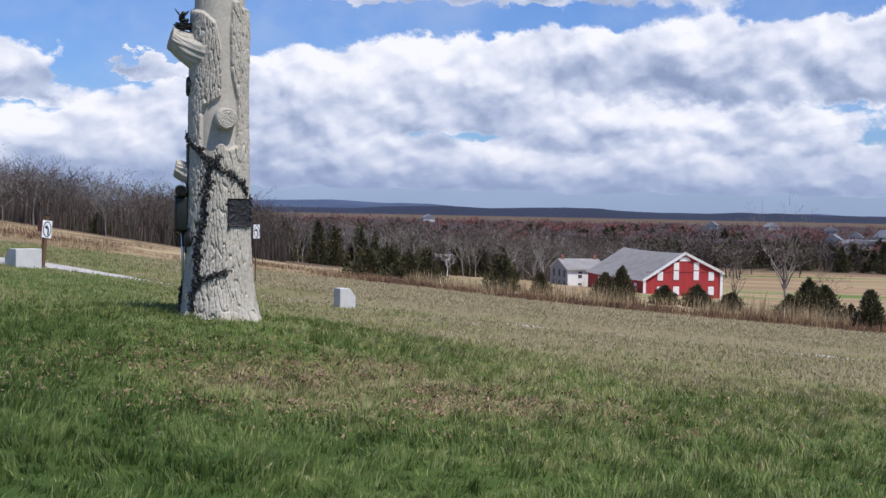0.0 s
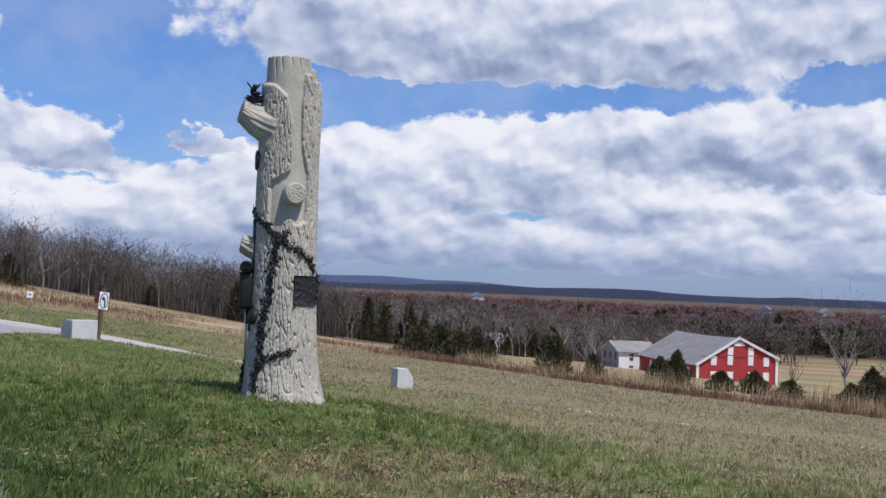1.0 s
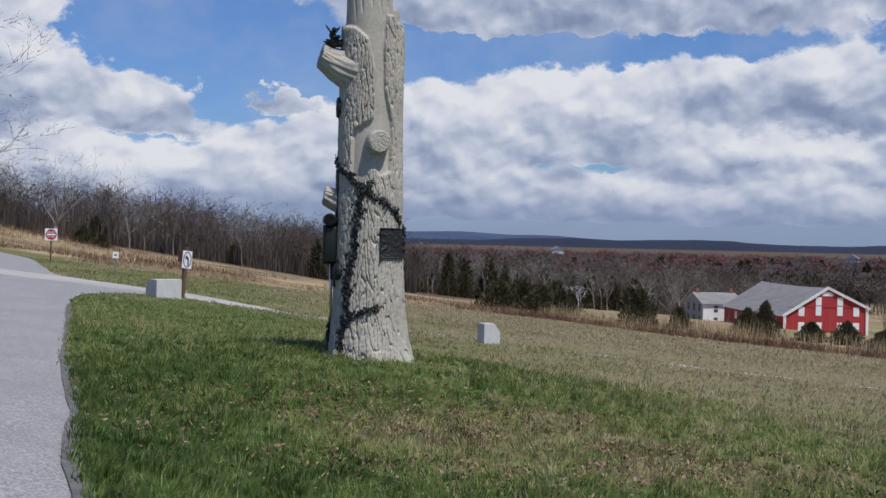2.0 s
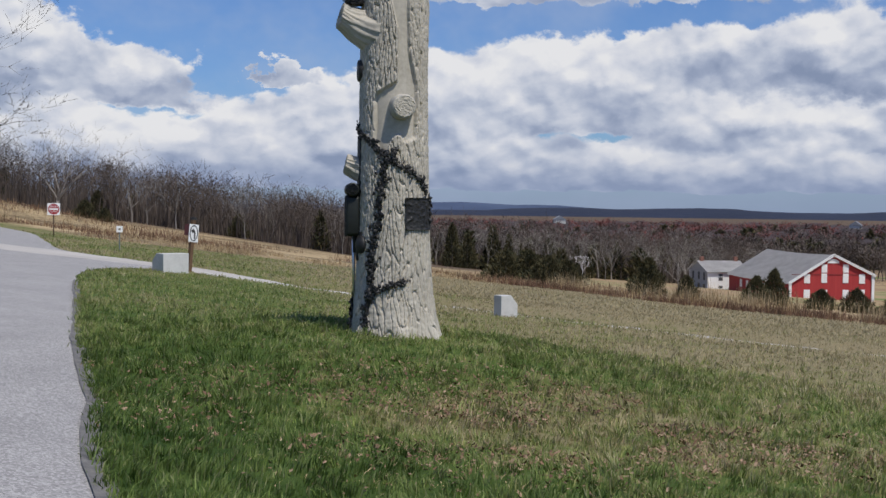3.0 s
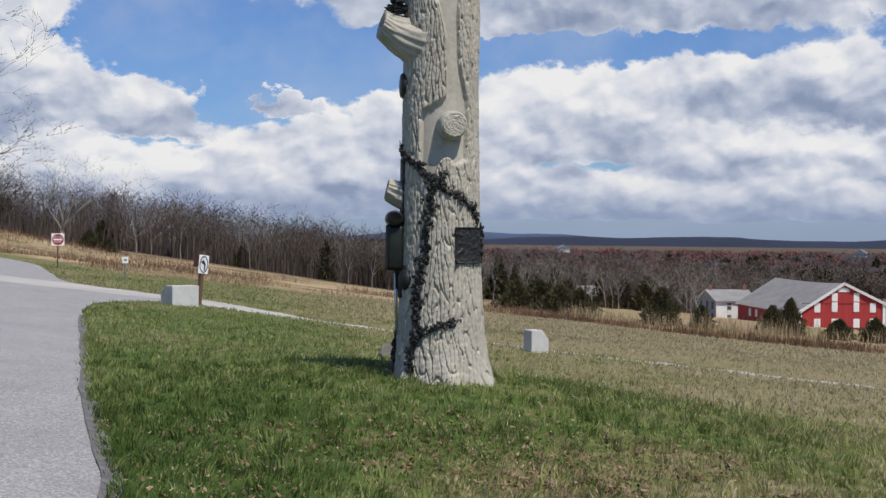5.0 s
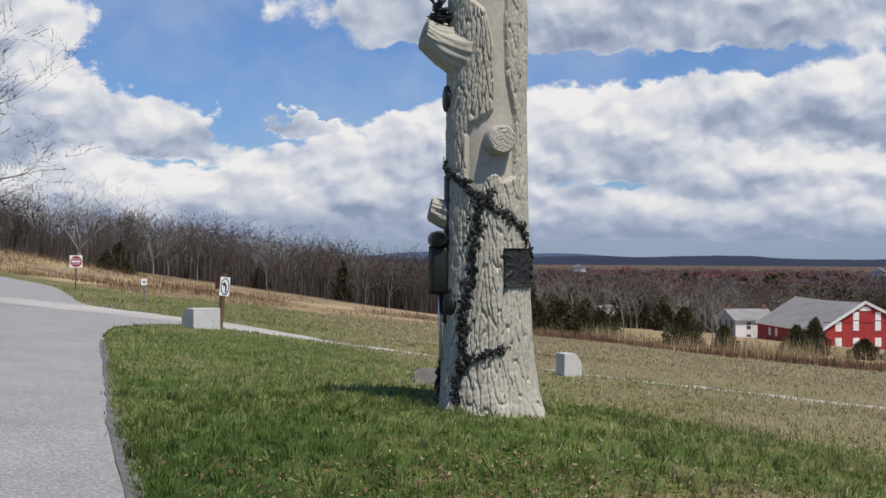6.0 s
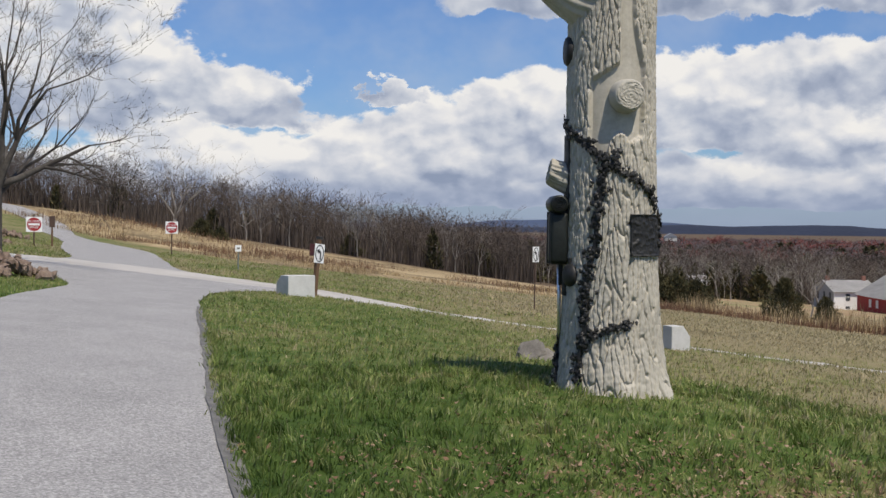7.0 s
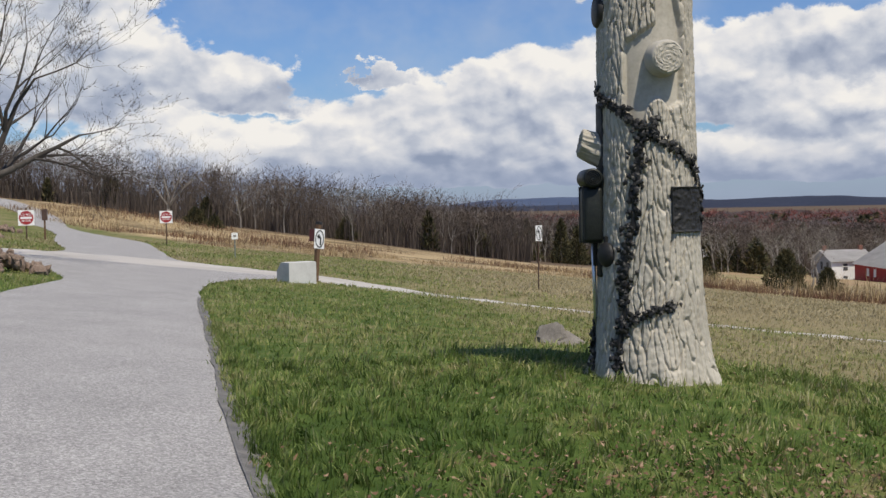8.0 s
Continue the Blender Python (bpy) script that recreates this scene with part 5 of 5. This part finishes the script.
class Wood:
    """Collects tapered limbs and twig slivers of one tree into arrays."""

    def __init__(self):
        self.v, self.f = [], []

    def limb(self, a, b, ra, rb, sides):
        d = (b - a)
        if d.length < 1e-6:
            return
        d.normalize()
        s = d.cross(Vector((0.3, 0.8, 0.52))).normalized()
        t = d.cross(s)
        k = len(self.v)
        for p, r in ((a, ra), (b, rb)):
            for q in range(sides):
                an = 2 * math.pi * q / sides
                self.v.append(p + s * (math.cos(an) * r) + t * (math.sin(an) * r))
        for q in range(sides):
            i, j = k + q, k + (q + 1) % sides
            self.f += [(i, j, j + sides), (i, j + sides, i + sides)]

    def sliver(self, a, b, wdt, r):
        d = (b - a).normalized()
        s = d.cross(Vector((r.uniform(-1, 1), r.uniform(-1, 1), r.uniform(-1, 1)))).normalized() * wdt
        k = len(self.v)
        self.v += [a - s, a + s, b]
        self.f.append((k, k + 1, k + 2))


def grow(wd, r, start, direction, length, radius, depth, spread, sides, twig, droop=0.0, kids=(3, 5)):
    """A limb that bends, tapers and forks."""
    segs = 4 if depth > 1 else 3
    p, d = start.copy(), direction.normalized()
    spots = []
    for i in range(segs):
        d = (d + Vector((r.gauss(0, 0.16), r.gauss(0, 0.16), r.gauss(0.05, 0.12) - droop * 0.1))).normalized()
        q = p + d * (length / segs)
        ra, rb = radius * (1 - 0.72 * i / segs), radius * (1 - 0.72 * (i + 1) / segs)
        if depth > 0:
            wd.limb(p, q, ra, rb, sides)
        else:
            wd.sliver(p, q + (q - p) * 0.15, max(ra, twig), r)
        spots.append((q, d, rb))
        p = q
    if depth <= 0:
        return
    for q in range(r.randint(*kids)):
        i = r.randint(1, segs - 1) if q else segs - 1
        at, dd, rr = spots[i]
        side = Vector((r.gauss(0, 1), r.gauss(0, 1), r.gauss(0.25, 0.6))).normalized()
        nd = (dd * (1 - spread) + side * spread * 1.25).normalized()
        grow(wd, r, at, nd, length * r.uniform(0.5, 0.78), rr * r.uniform(0.6, 0.85), depth - 1, spread, max(3, sides - 1), twig, droop, kids)


def bare_tree(seed, tall, depth, sides=5, trunk_part=0.35, spread=0.45, twig=0.02, kids=(3, 5), limbs=(5, 8), radius=None):
    r = random.Random(seed)
    wd = Wood()
    radius = radius or tall * 0.018
    top = Vector((r.gauss(0, 0.03) * tall, r.gauss(0, 0.03) * tall, tall * trunk_part))
    mid = top * 0.5 + Vector((r.gauss(0, 0.01) * tall, r.gauss(0, 0.01) * tall, 0))
    wd.limb(Vector((0, 0, -0.3)), mid, radius * 1.25, radius, sides + 2)
    wd.limb(mid, top, radius, radius * 0.85, sides + 2)
    for q in range(r.randint(*limbs)):
        a = q * 2.4 + r.uniform(-0.5, 0.5)
        lean = r.uniform(0.25, 0.95) * (1 if q else 0.1)
        at = mid.lerp(top, r.uniform(0.4, 1.0)) if q > 1 else top
        grow(wd, r, at, Vector((math.cos(a) * lean, math.sin(a) * lean, 1.0)), tall * r.uniform(0.32, 0.48), radius * r.uniform(0.45, 0.7), depth, spread, sides, twig, 0, kids)
    return np.array([tuple(v) for v in wd.v]), np.array(wd.f)


def as_stuff(name, shapes, spots, material, label, category, seed):
    """Many trees joined into one mass: spots are x, y, height, width factor."""
    r = np.random.default_rng(seed)
    vs, fs, k = [], [], 0
    for x, y, h, wf in spots:
        v, f = shapes[r.integers(len(shapes))]
        a = r.uniform(0, 6.283)
        c, s = math.cos(a), math.sin(a)
        q = np.empty_like(v)
        q[:, 0], q[:, 1], q[:, 2] = (v[:, 0] * c - v[:, 1] * s) * h * wf + x, (v[:, 0] * s + v[:, 1] * c) * h * wf + y, v[:, 2] * h + ground_at(x, y)
        vs.append(q)
        fs.append(f + k)
        k += len(v)
    me = tri_mesh(name, np.vstack(vs), np.vstack(fs))
    return put(name, me, material, kind="stuff", label=label, category=category)


unit_trees = [bare_tree(100 + s, 1.0, 2, 3, 0.34, 0.50, 0.0034, (3, 4), (5, 7), 0.011) for s in range(7)]
far_trees = [bare_tree(150 + s, 1.0, 1, 3, 0.28, 0.5, 0.010, (4, 6), (7, 9), 0.013) for s in range(6)]
wood_rng = np.random.default_rng(12)


def fan(count, az0, az1, d0, d1, h0, h1, w0=0.8, w1=1.3):
    a = np.radians(wood_rng.uniform(az0, az1, count))
    d = wood_rng.uniform(d0, d1, count)
    return np.c_[-1 + d * np.sin(a), 4 + d * np.cos(a), wood_rng.uniform(h0, h1, count), wood_rng.uniform(w0, w1, count)]


# the wood behind the hill
as_stuff("woodland", unit_trees, np.vstack([fan(430, -58, -10.5, 182, 215, 6, 10), fan(250, -58, -9.5, 205, 260, 8, 11.5)]), TWIGS,
         "bare brown winter woodland behind the hill", "woods", 1)
as_stuff("woodland", unit_trees, fan(28, -62, -11, 180, 196, 7, 9.5), BARK_PALE, "pale-barked bare trees at the edge of the wood", "woods", 2)
# the wood across the valley
as_stuff("woodland", unit_trees, np.vstack([fan(240, -14, 6, 245, 330, 8, 12)]), TWIGS,
         "bare brown winter woodland across the valley", "woods", 31)
as_stuff("woodland", far_trees, np.vstack([fan(330, 4, 28, 400, 480, 7, 11, 0.9, 1.6), fan(300, -12, 16, 330, 520, 9, 12, 1, 1.7), fan(560, -12, 28, 520, 1050, 9, 13, 1.3, 2.2)]), TWIGS,
         "bare brown winter woodland across the valley", "woods", 3)
as_stuff("woodland", far_trees, np.vstack([fan(80, -10, 28, 420, 620, 9, 12, 1.2, 1.9), fan(260, -10, 30, 620, 1050, 10, 14, 1.5, 2.4)]), REDBUD, "woodland reddened by budding maples", "woods", 4)
as_stuff("woodland", unit_trees, fan(46, -10, 9, 235, 262, 7, 11), BARK_PALE, "pale-barked bare trees across the valley", "woods", 5)



def unit_cedar(seed, leaves=420):
    """A small ragged evergreen of height one, as arrays."""
    r = np.random.default_rng(seed)
    zz, ang = r.random(leaves) ** 1.2, r.uniform(0, 6.283, leaves)
    rad = 0.30 * (1 - zz) ** 0.8 * (0.3 + 1.3 * fbm(ang * 1.3, zz * 5, seed, 3)) * r.random(leaves) ** 0.4
    c = np.c_[np.cos(ang) * rad, np.sin(ang) * rad, zz]
    size = r.uniform(0.025, 0.05, leaves)[:, None]
    up = np.c_[np.cos(ang) * 0.5, np.sin(ang) * 0.5, np.full(leaves, 0.7)] + r.normal(0, 0.3, (leaves, 3))
    side = np.cross(up, r.normal(0, 1, (leaves, 3)))
    side /= np.linalg.norm(side, axis=1)[:, None] + 1e-9
    return np.stack([c - side * size, c + side * size, c + up * size * 3.5], 1).reshape(-1, 3), np.arange(leaves * 3).reshape(-1, 3)


cedar_shapes = [unit_cedar(500 + q) for q in range(5)]
as_stuff("evergreens", cedar_shapes, np.vstack([fan(70, -14, 5, 236, 300, 3.5, 8, 0.9, 1.6), fan(110, 3, 29, 396, 470, 4, 9, 1.0, 1.9), fan(60, -10, 28, 480, 800, 6, 11, 1.2, 2.2), fan(16, -50, -14, 183, 215, 3, 6, 0.9, 1.6)]),
         CEDAR, "dark evergreens scattered through the bare wood", "woods", 6)

# undergrowth that closes the woods near the ground
x = []
for az0, az1, d0, d1, cnt in ((-58, -10, 184, 235, 30000), (-14, 6, 248, 320, 15000), (4, 30, 402, 470, 9000)):
    s = fan(cnt, az0, az1, d0, d1, 1, 1)
    x.append(s)
x = np.vstack(x)
blades("undergrowth", x[:, 0], x[:, 1], 1.0, 5.0, 0.13, TWIGS, "brown brush and saplings under the wood", 0.25, 14, "brush")


def canopy():
    """Treetops rolling away to the foot of the ridges."""
    rings, spokes = 90, 420
    rad = 470 * (1250 / 470) ** (np.arange(rings) / (rings - 1))
    ang = np.radians(np.linspace(-70, 60, spokes))
    rr, aa = np.meshgrid(rad, ang, indexing="ij")
    x, y = rr * np.sin(aa), rr * np.cos(aa)
    z = -17 + 5.0 + np.interp(rr, [470, 800, 1050, 1250], [0, 1.2, 2.6, -6]) + 5.5 * (fbm(x * 0.05, y * 0.05, 61, 3) - 0.45) + 4.0 * (vnoise(x * 0.13, y * 0.13, 63) - 0.5)
    z = z - 8 * np.clip((np.degrees(aa) - 15.5) / 1.5, 0, 1) * np.clip((660 - rr) / 40, 0, 1)
    z[0] = -18
    i, j = np.meshgrid(np.arange(rings - 1), np.arange(spokes - 1), indexing="ij")
    a = i * spokes + j
    b, c, d = a + 1, a + spokes, a + spokes + 1
    me = tri_mesh("far_woodland", np.c_[x.ravel(), y.ravel(), z.ravel()], np.vstack([np.c_[a.ravel(), d.ravel(), c.ravel()], np.c_[a.ravel(), b.ravel(), d.ravel()]]))
    put("far_woodland", smooth(me), FAR_WOOD, kind="stuff", label="brown treetops reaching to the far ridges", category="woods")


canopy()


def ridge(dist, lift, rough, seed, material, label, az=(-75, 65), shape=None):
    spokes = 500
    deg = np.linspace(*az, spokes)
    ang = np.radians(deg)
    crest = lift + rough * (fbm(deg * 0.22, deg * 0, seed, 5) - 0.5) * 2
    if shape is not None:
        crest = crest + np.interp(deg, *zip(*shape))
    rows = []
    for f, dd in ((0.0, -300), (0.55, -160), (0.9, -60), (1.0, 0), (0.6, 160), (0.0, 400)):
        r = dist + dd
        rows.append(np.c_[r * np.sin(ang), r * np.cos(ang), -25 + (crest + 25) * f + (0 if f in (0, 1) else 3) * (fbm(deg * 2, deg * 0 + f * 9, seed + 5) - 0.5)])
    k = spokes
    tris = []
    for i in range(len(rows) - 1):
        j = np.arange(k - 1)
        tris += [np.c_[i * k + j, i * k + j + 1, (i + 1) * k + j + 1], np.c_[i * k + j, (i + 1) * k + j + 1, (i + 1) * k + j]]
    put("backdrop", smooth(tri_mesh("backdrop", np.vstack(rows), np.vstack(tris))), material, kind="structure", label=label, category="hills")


# no haze in the air: the ridge materials carry it as blue colour
ridge(3700, 3, 12, 71, FAR_RIDGE, "long wooded ridge on the skyline, tinted dark blue for haze", shape=[(-75, 2), (-14, -3), (-6, 0), (2, 3), (30, 0), (65, 0)])
ridge(4400, 2, 9, 77, PALE_RIDGE, "hills on the far skyline, tinted paler blue for haze", shape=[(-75, -12), (-14, 8), (-11, 22), (-8, 29), (-5, 21), (-3, 23), (0, 8), (3, -4), (12, 2), (16, 8), (19, -4), (65, -6)])


def evergreen(name, x, y, tall, wide, seed, label, upright=1.0, group="", leaves=3800):
    """A cedar: a short trunk and a ragged crown of many small sprays."""
    r = np.random.default_rng(seed)
    ob = thing(name, x, y, ground_at(x, y) - 0.1, 0, label, "evergreen", group)
    bm = rod(tall * 0.035, tall * 0.012, tall * 0.8, None, 8)
    part("trunk", bm, BARK_BROWN, ob)
    zz = r.random(leaves) ** 1.25
    ang = r.uniform(0, 6.283, leaves)
    lobes = 0.12 + 1.75 * fbm(ang * 1.3 + seed, zz * 5, seed, 4)
    prof = np.minimum(0.75 + 2.2 * zz, (1 - zz) ** (0.72 * upright) * 1.06)
    rad = wide / 2 * prof * lobes * r.random(leaves) ** 0.33
    cx, cy = np.cos(ang) * rad, np.sin(ang) * rad
    cz = zz * tall * (0.88 + 0.12 * lobes) + 0.03 * tall
    s = r.uniform(0.010, 0.024, leaves) * (tall + wide) / 2 * 0.85
    up = np.c_[np.cos(ang) * 0.55, np.sin(ang) * 0.55, np.full(leaves, 0.75)] + r.normal(0, 0.33, (leaves, 3))
    up /= np.linalg.norm(up, axis=1)[:, None]
    side = np.cross(up, r.normal(0, 1, (leaves, 3)))
    side /= np.linalg.norm(side, axis=1)[:, None] + 1e-9
    c = np.c_[cx, cy, cz]
    v = np.stack([c - side * s[:, None], c + side * s[:, None], c + up * s[:, None] * 5.5], 1).reshape(-1, 3)
    me = tri_mesh("crown", v, np.arange(leaves * 3).reshape(-1, 3))
    put("crown", me, CEDAR, ob)
    return ob


# low cedars along the field's end
for i, (x, y, h, wd_) in enumerate([(-11.0, 106, 2.3, 3.6), (-9.0, 107, 2.5, 4.2), (-7.0, 105, 2.2, 4.0), (-5.3, 104, 2.0, 3.4), (1.6, 97, 2.5, 3.1), (10.6, 100, 2.0, 2.4), (12.2, 101, 2.5, 2.3),
                                    (15.5, 98, 1.4, 2.4), (18.3, 98, 1.7, 2.5), (20.5, 95, 1.3, 2.4), (24.5, 92, 1.5, 2.6), (5.0, 101, 1.6, 1.9),
                                    (21.6, 76.5, 2.4, 2.3), (22.9, 77.5, 2.1, 2.6), (24.3, 76, 1.2, 1.2), (21.5, 64.0, 1.9, 2.0), (-60.1, 122, 1.7, 2.6), (-58.3, 123, 1.3, 2.2)]):
    evergreen("cedar_bush", x, y, h * 1.15, wd_ * 1.12, 200 + i, "dark green ragged cedar at the end of the field", 0.95, "cedars at the field's end", 4200)
# tall ones in front of the valley wood
for i, (az, d, h, wd_) in enumerate([(-10.1, 238, 8.0, 4.2), (-8.4, 236, 8.8, 4.4), (-7.6, 240, 7.0, 4.6), (-6.3, 242, 9.0, 4.4), (-5.5, 240, 7.6, 4.0), (-4.9, 243, 6.0, 3.6), (-2.0, 250, 6.5, 4.4), (1.2, 255, 6.5, 5.0),
                                     (19.5, 395, 10, 6.5), (20.7, 396, 9, 7), (22, 396, 11, 7), (15.8, 398, 9, 7), (17.6, 398, 8, 7), (24, 395, 9, 7), (25.5, 396, 10, 8), (13.2, 398, 8, 6),
                                     (-26, 186, 4, 4), (-19.2, 187, 3.6, 4.2), (-12.6, 190, 5, 5)]):
    a = math.radians(az)
    evergreen("cedar_tree", -1 + d * math.sin(a), 4 + d * math.cos(a), h, wd_, 300 + i, "tall dark green cedar before the bare wood", 1.0, "cedars before the wood", 3000)


def standing_tree(name, x, y, tall, seed, material, label, depth=3, **more):
    v, f = bare_tree(seed, tall, depth, twig=more.pop("twig", 0.008), **more)
    ob = thing(name, x, y, ground_at(x, y), random.Random(seed).uniform(0, 360), label, "tree", "bare trees")
    k = 4 * (more.get("sides", 5) + 2)
    put("trunk", tri_mesh("trunk", v[:k], f[(f < k).all(1)]), material, ob)
    put("crown", tri_mesh("crown", v, f[~(f < k).all(1)]), material, ob)
    return ob


standing_tree("bare_tree", 28.5, 108, 8.2, 21, BARK_PALE, "large bare grey tree in the valley field", 3, twig=0.014, kids=(3, 4))
standing_tree("bare_tree", 5.0, 118, 4.6, 22, BARK_PALE, "small bare tree beyond the field", 3, twig=0.012, kids=(3, 4))
standing_tree("bare_tree", 2.6, 140, 7.0, 23, BARK_PALE, "bare grey tree beyond the field", 3, twig=0.016, kids=(3, 4))
standing_tree("bare_tree", 8.0, 150, 7.0, 24, BARK_PALE, "bare grey tree beyond the field", 3, twig=0.016, kids=(3, 4))
standing_tree("bare_tree", 24.5, 112, 4.2, 25, BARK_BROWN, "small bare tree beside the barn", 3, twig=0.012, kids=(3, 4))
standing_tree("bare_tree", 30.5, 102, 3.4, 26, BARK_BROWN, "bare brown sapling in the valley field", 3, twig=0.012, kids=(3, 5))
standing_tree("bare_tree", -65.3, 125.5, 12.5, 27, BARK_PALE, "many-stemmed pale bare tree on the hill", 3, twig=0.016, kids=(3, 4), trunk_part=0.12)
standing_tree("blossom_tree", -8.0, 238, 4.8, 28, BLOSSOM, "small white blossoming tree before the wood", 3, twig=0.03, kids=(2, 4))


def old_tree():
    """The spreading bare tree by the crossing, its long limbs reaching over the lane."""
    r = random.Random(77)
    wd = Wood()
    base = Vector((0, 0, -0.3))
    crotch = Vector((0.05, 0.0, 2.5))
    wd.limb(base, Vector((0.02, 0, 0.5)), 0.40, 0.27, 10)
    wd.limb(Vector((0.02, 0, 0.5)), crotch, 0.27, 0.24, 10)
    k = len(wd.v)
    right = Vector((0.83, 0.55, 0))
    ahead = Vector((-0.55, 0.83, 0))
    starts = [(right * 1.0 + Vector((0, 0, 0.34)), 3.3, 0.14, 0.3), (right * 0.75 + ahead * 0.3 + Vector((0, 0, 0.75)), 3.6, 0.13, 0.0), (right * 0.38 + Vector((0, 0, 1.0)), 4.0, 0.14, -0.1),
              (right * 0.15 - ahead * 0.2 + Vector((0, 0, 1.0)), 4.2, 0.15, -0.1), (-right * 0.25 + Vector((0, 0, 1.0)), 4.0, 0.14, 0.0), (-right * 0.8 + ahead * 0.3 + Vector((0, 0, 0.6)), 3.4, 0.13, 0.1),
              (-right * 0.6 - ahead * 0.6 + Vector((0, 0, 0.5)), 3.2, 0.12, 0.1), (ahead * 0.9 + Vector((0, 0, 0.6)), 3.2, 0.12, 0.1)]
    for dirn, ln, rad, dr in starts:
        grow(wd, r, crotch + Vector((0, 0, r.uniform(-0.5, 0.1))), dirn, ln, rad, 4, 0.40, 7, 0.010, dr, (3, 5))
    v, f = np.array([tuple(q) for q in wd.v]), np.array(wd.f)
    x, y = -26.0, 38.3
    ob = thing("bare_tree", x, y, ground_at(x, y), 0, "old bare spreading tree beside the crossing", "tree", "bare trees")
    put("trunk", tri_mesh("trunk", v[:k], f[(f < k).all(1)]), BARK_DARK, ob)
    put("crown", tri_mesh("crown", v, f[~(f < k).all(1)]), BARK_DARK, ob)


old_tree()

# ---------------------------------------------------------------- the town far off
town = random.Random(31)


def town_house(az, d, wide, deep, tall, gable, wall, label):
    a = math.radians(az)
    x, y = d * math.sin(a), d * math.cos(a)
    ob = thing("town_building", x, y, -14.5, town.uniform(-25, 25), label, "building", "town buildings")
    part("wall", box(wide, deep, tall, None), wall, ob)
    part("roof", prism([(-wide / 2 - 0.5, 0), (wide / 2 + 0.5, 0), (wide / 2 * 0.7, gable), (-wide / 2 * 0.7, gable)] if wide > 14 else [(-wide / 2 - 0.5, 0), (wide / 2 + 0.5, 0), (0, gable)], deep + 1, Matrix.Translation((0, -deep / 2 - 0.5, tall))), TOWN_ROOF, ob)
    for q in range(int(wide / 3.5)):
        for st in range(int(tall / 3.2)):
            part("window", box(1.4, 0.12, 1.6, Matrix.Translation((-wide / 2 + 2 + q * 3.5, -deep / 2 - 0.03, 1.2 + st * 3.2))), PANE_DARK, ob)


for az, d, wd_, dp, tl, gb in ((16.9, 560, 8, 8, 5, 3), (17.9, 590, 7, 8, 6, 3), (18.6, 530, 26, 12, 4.5, 1.6), (19.9, 560, 20, 12, 7, 3.4), (20.9, 570, 9, 10, 7, 4.0), (21.8, 540, 30, 12, 5.0, 1.8),
                               (16.8, 760, 9, 8, 7, 3), (14.0, 820, 9, 8, 8, 3), (11.2, 860, 8, 8, 8, 3), (-3.0, 900, 9, 8, 9, 3), (25.8, 690, 20, 12, 9, 3)):
    town_house(az, d, wd_, dp, tl, gb, TOWN_WALL, "pale building of the far town with grey roof")
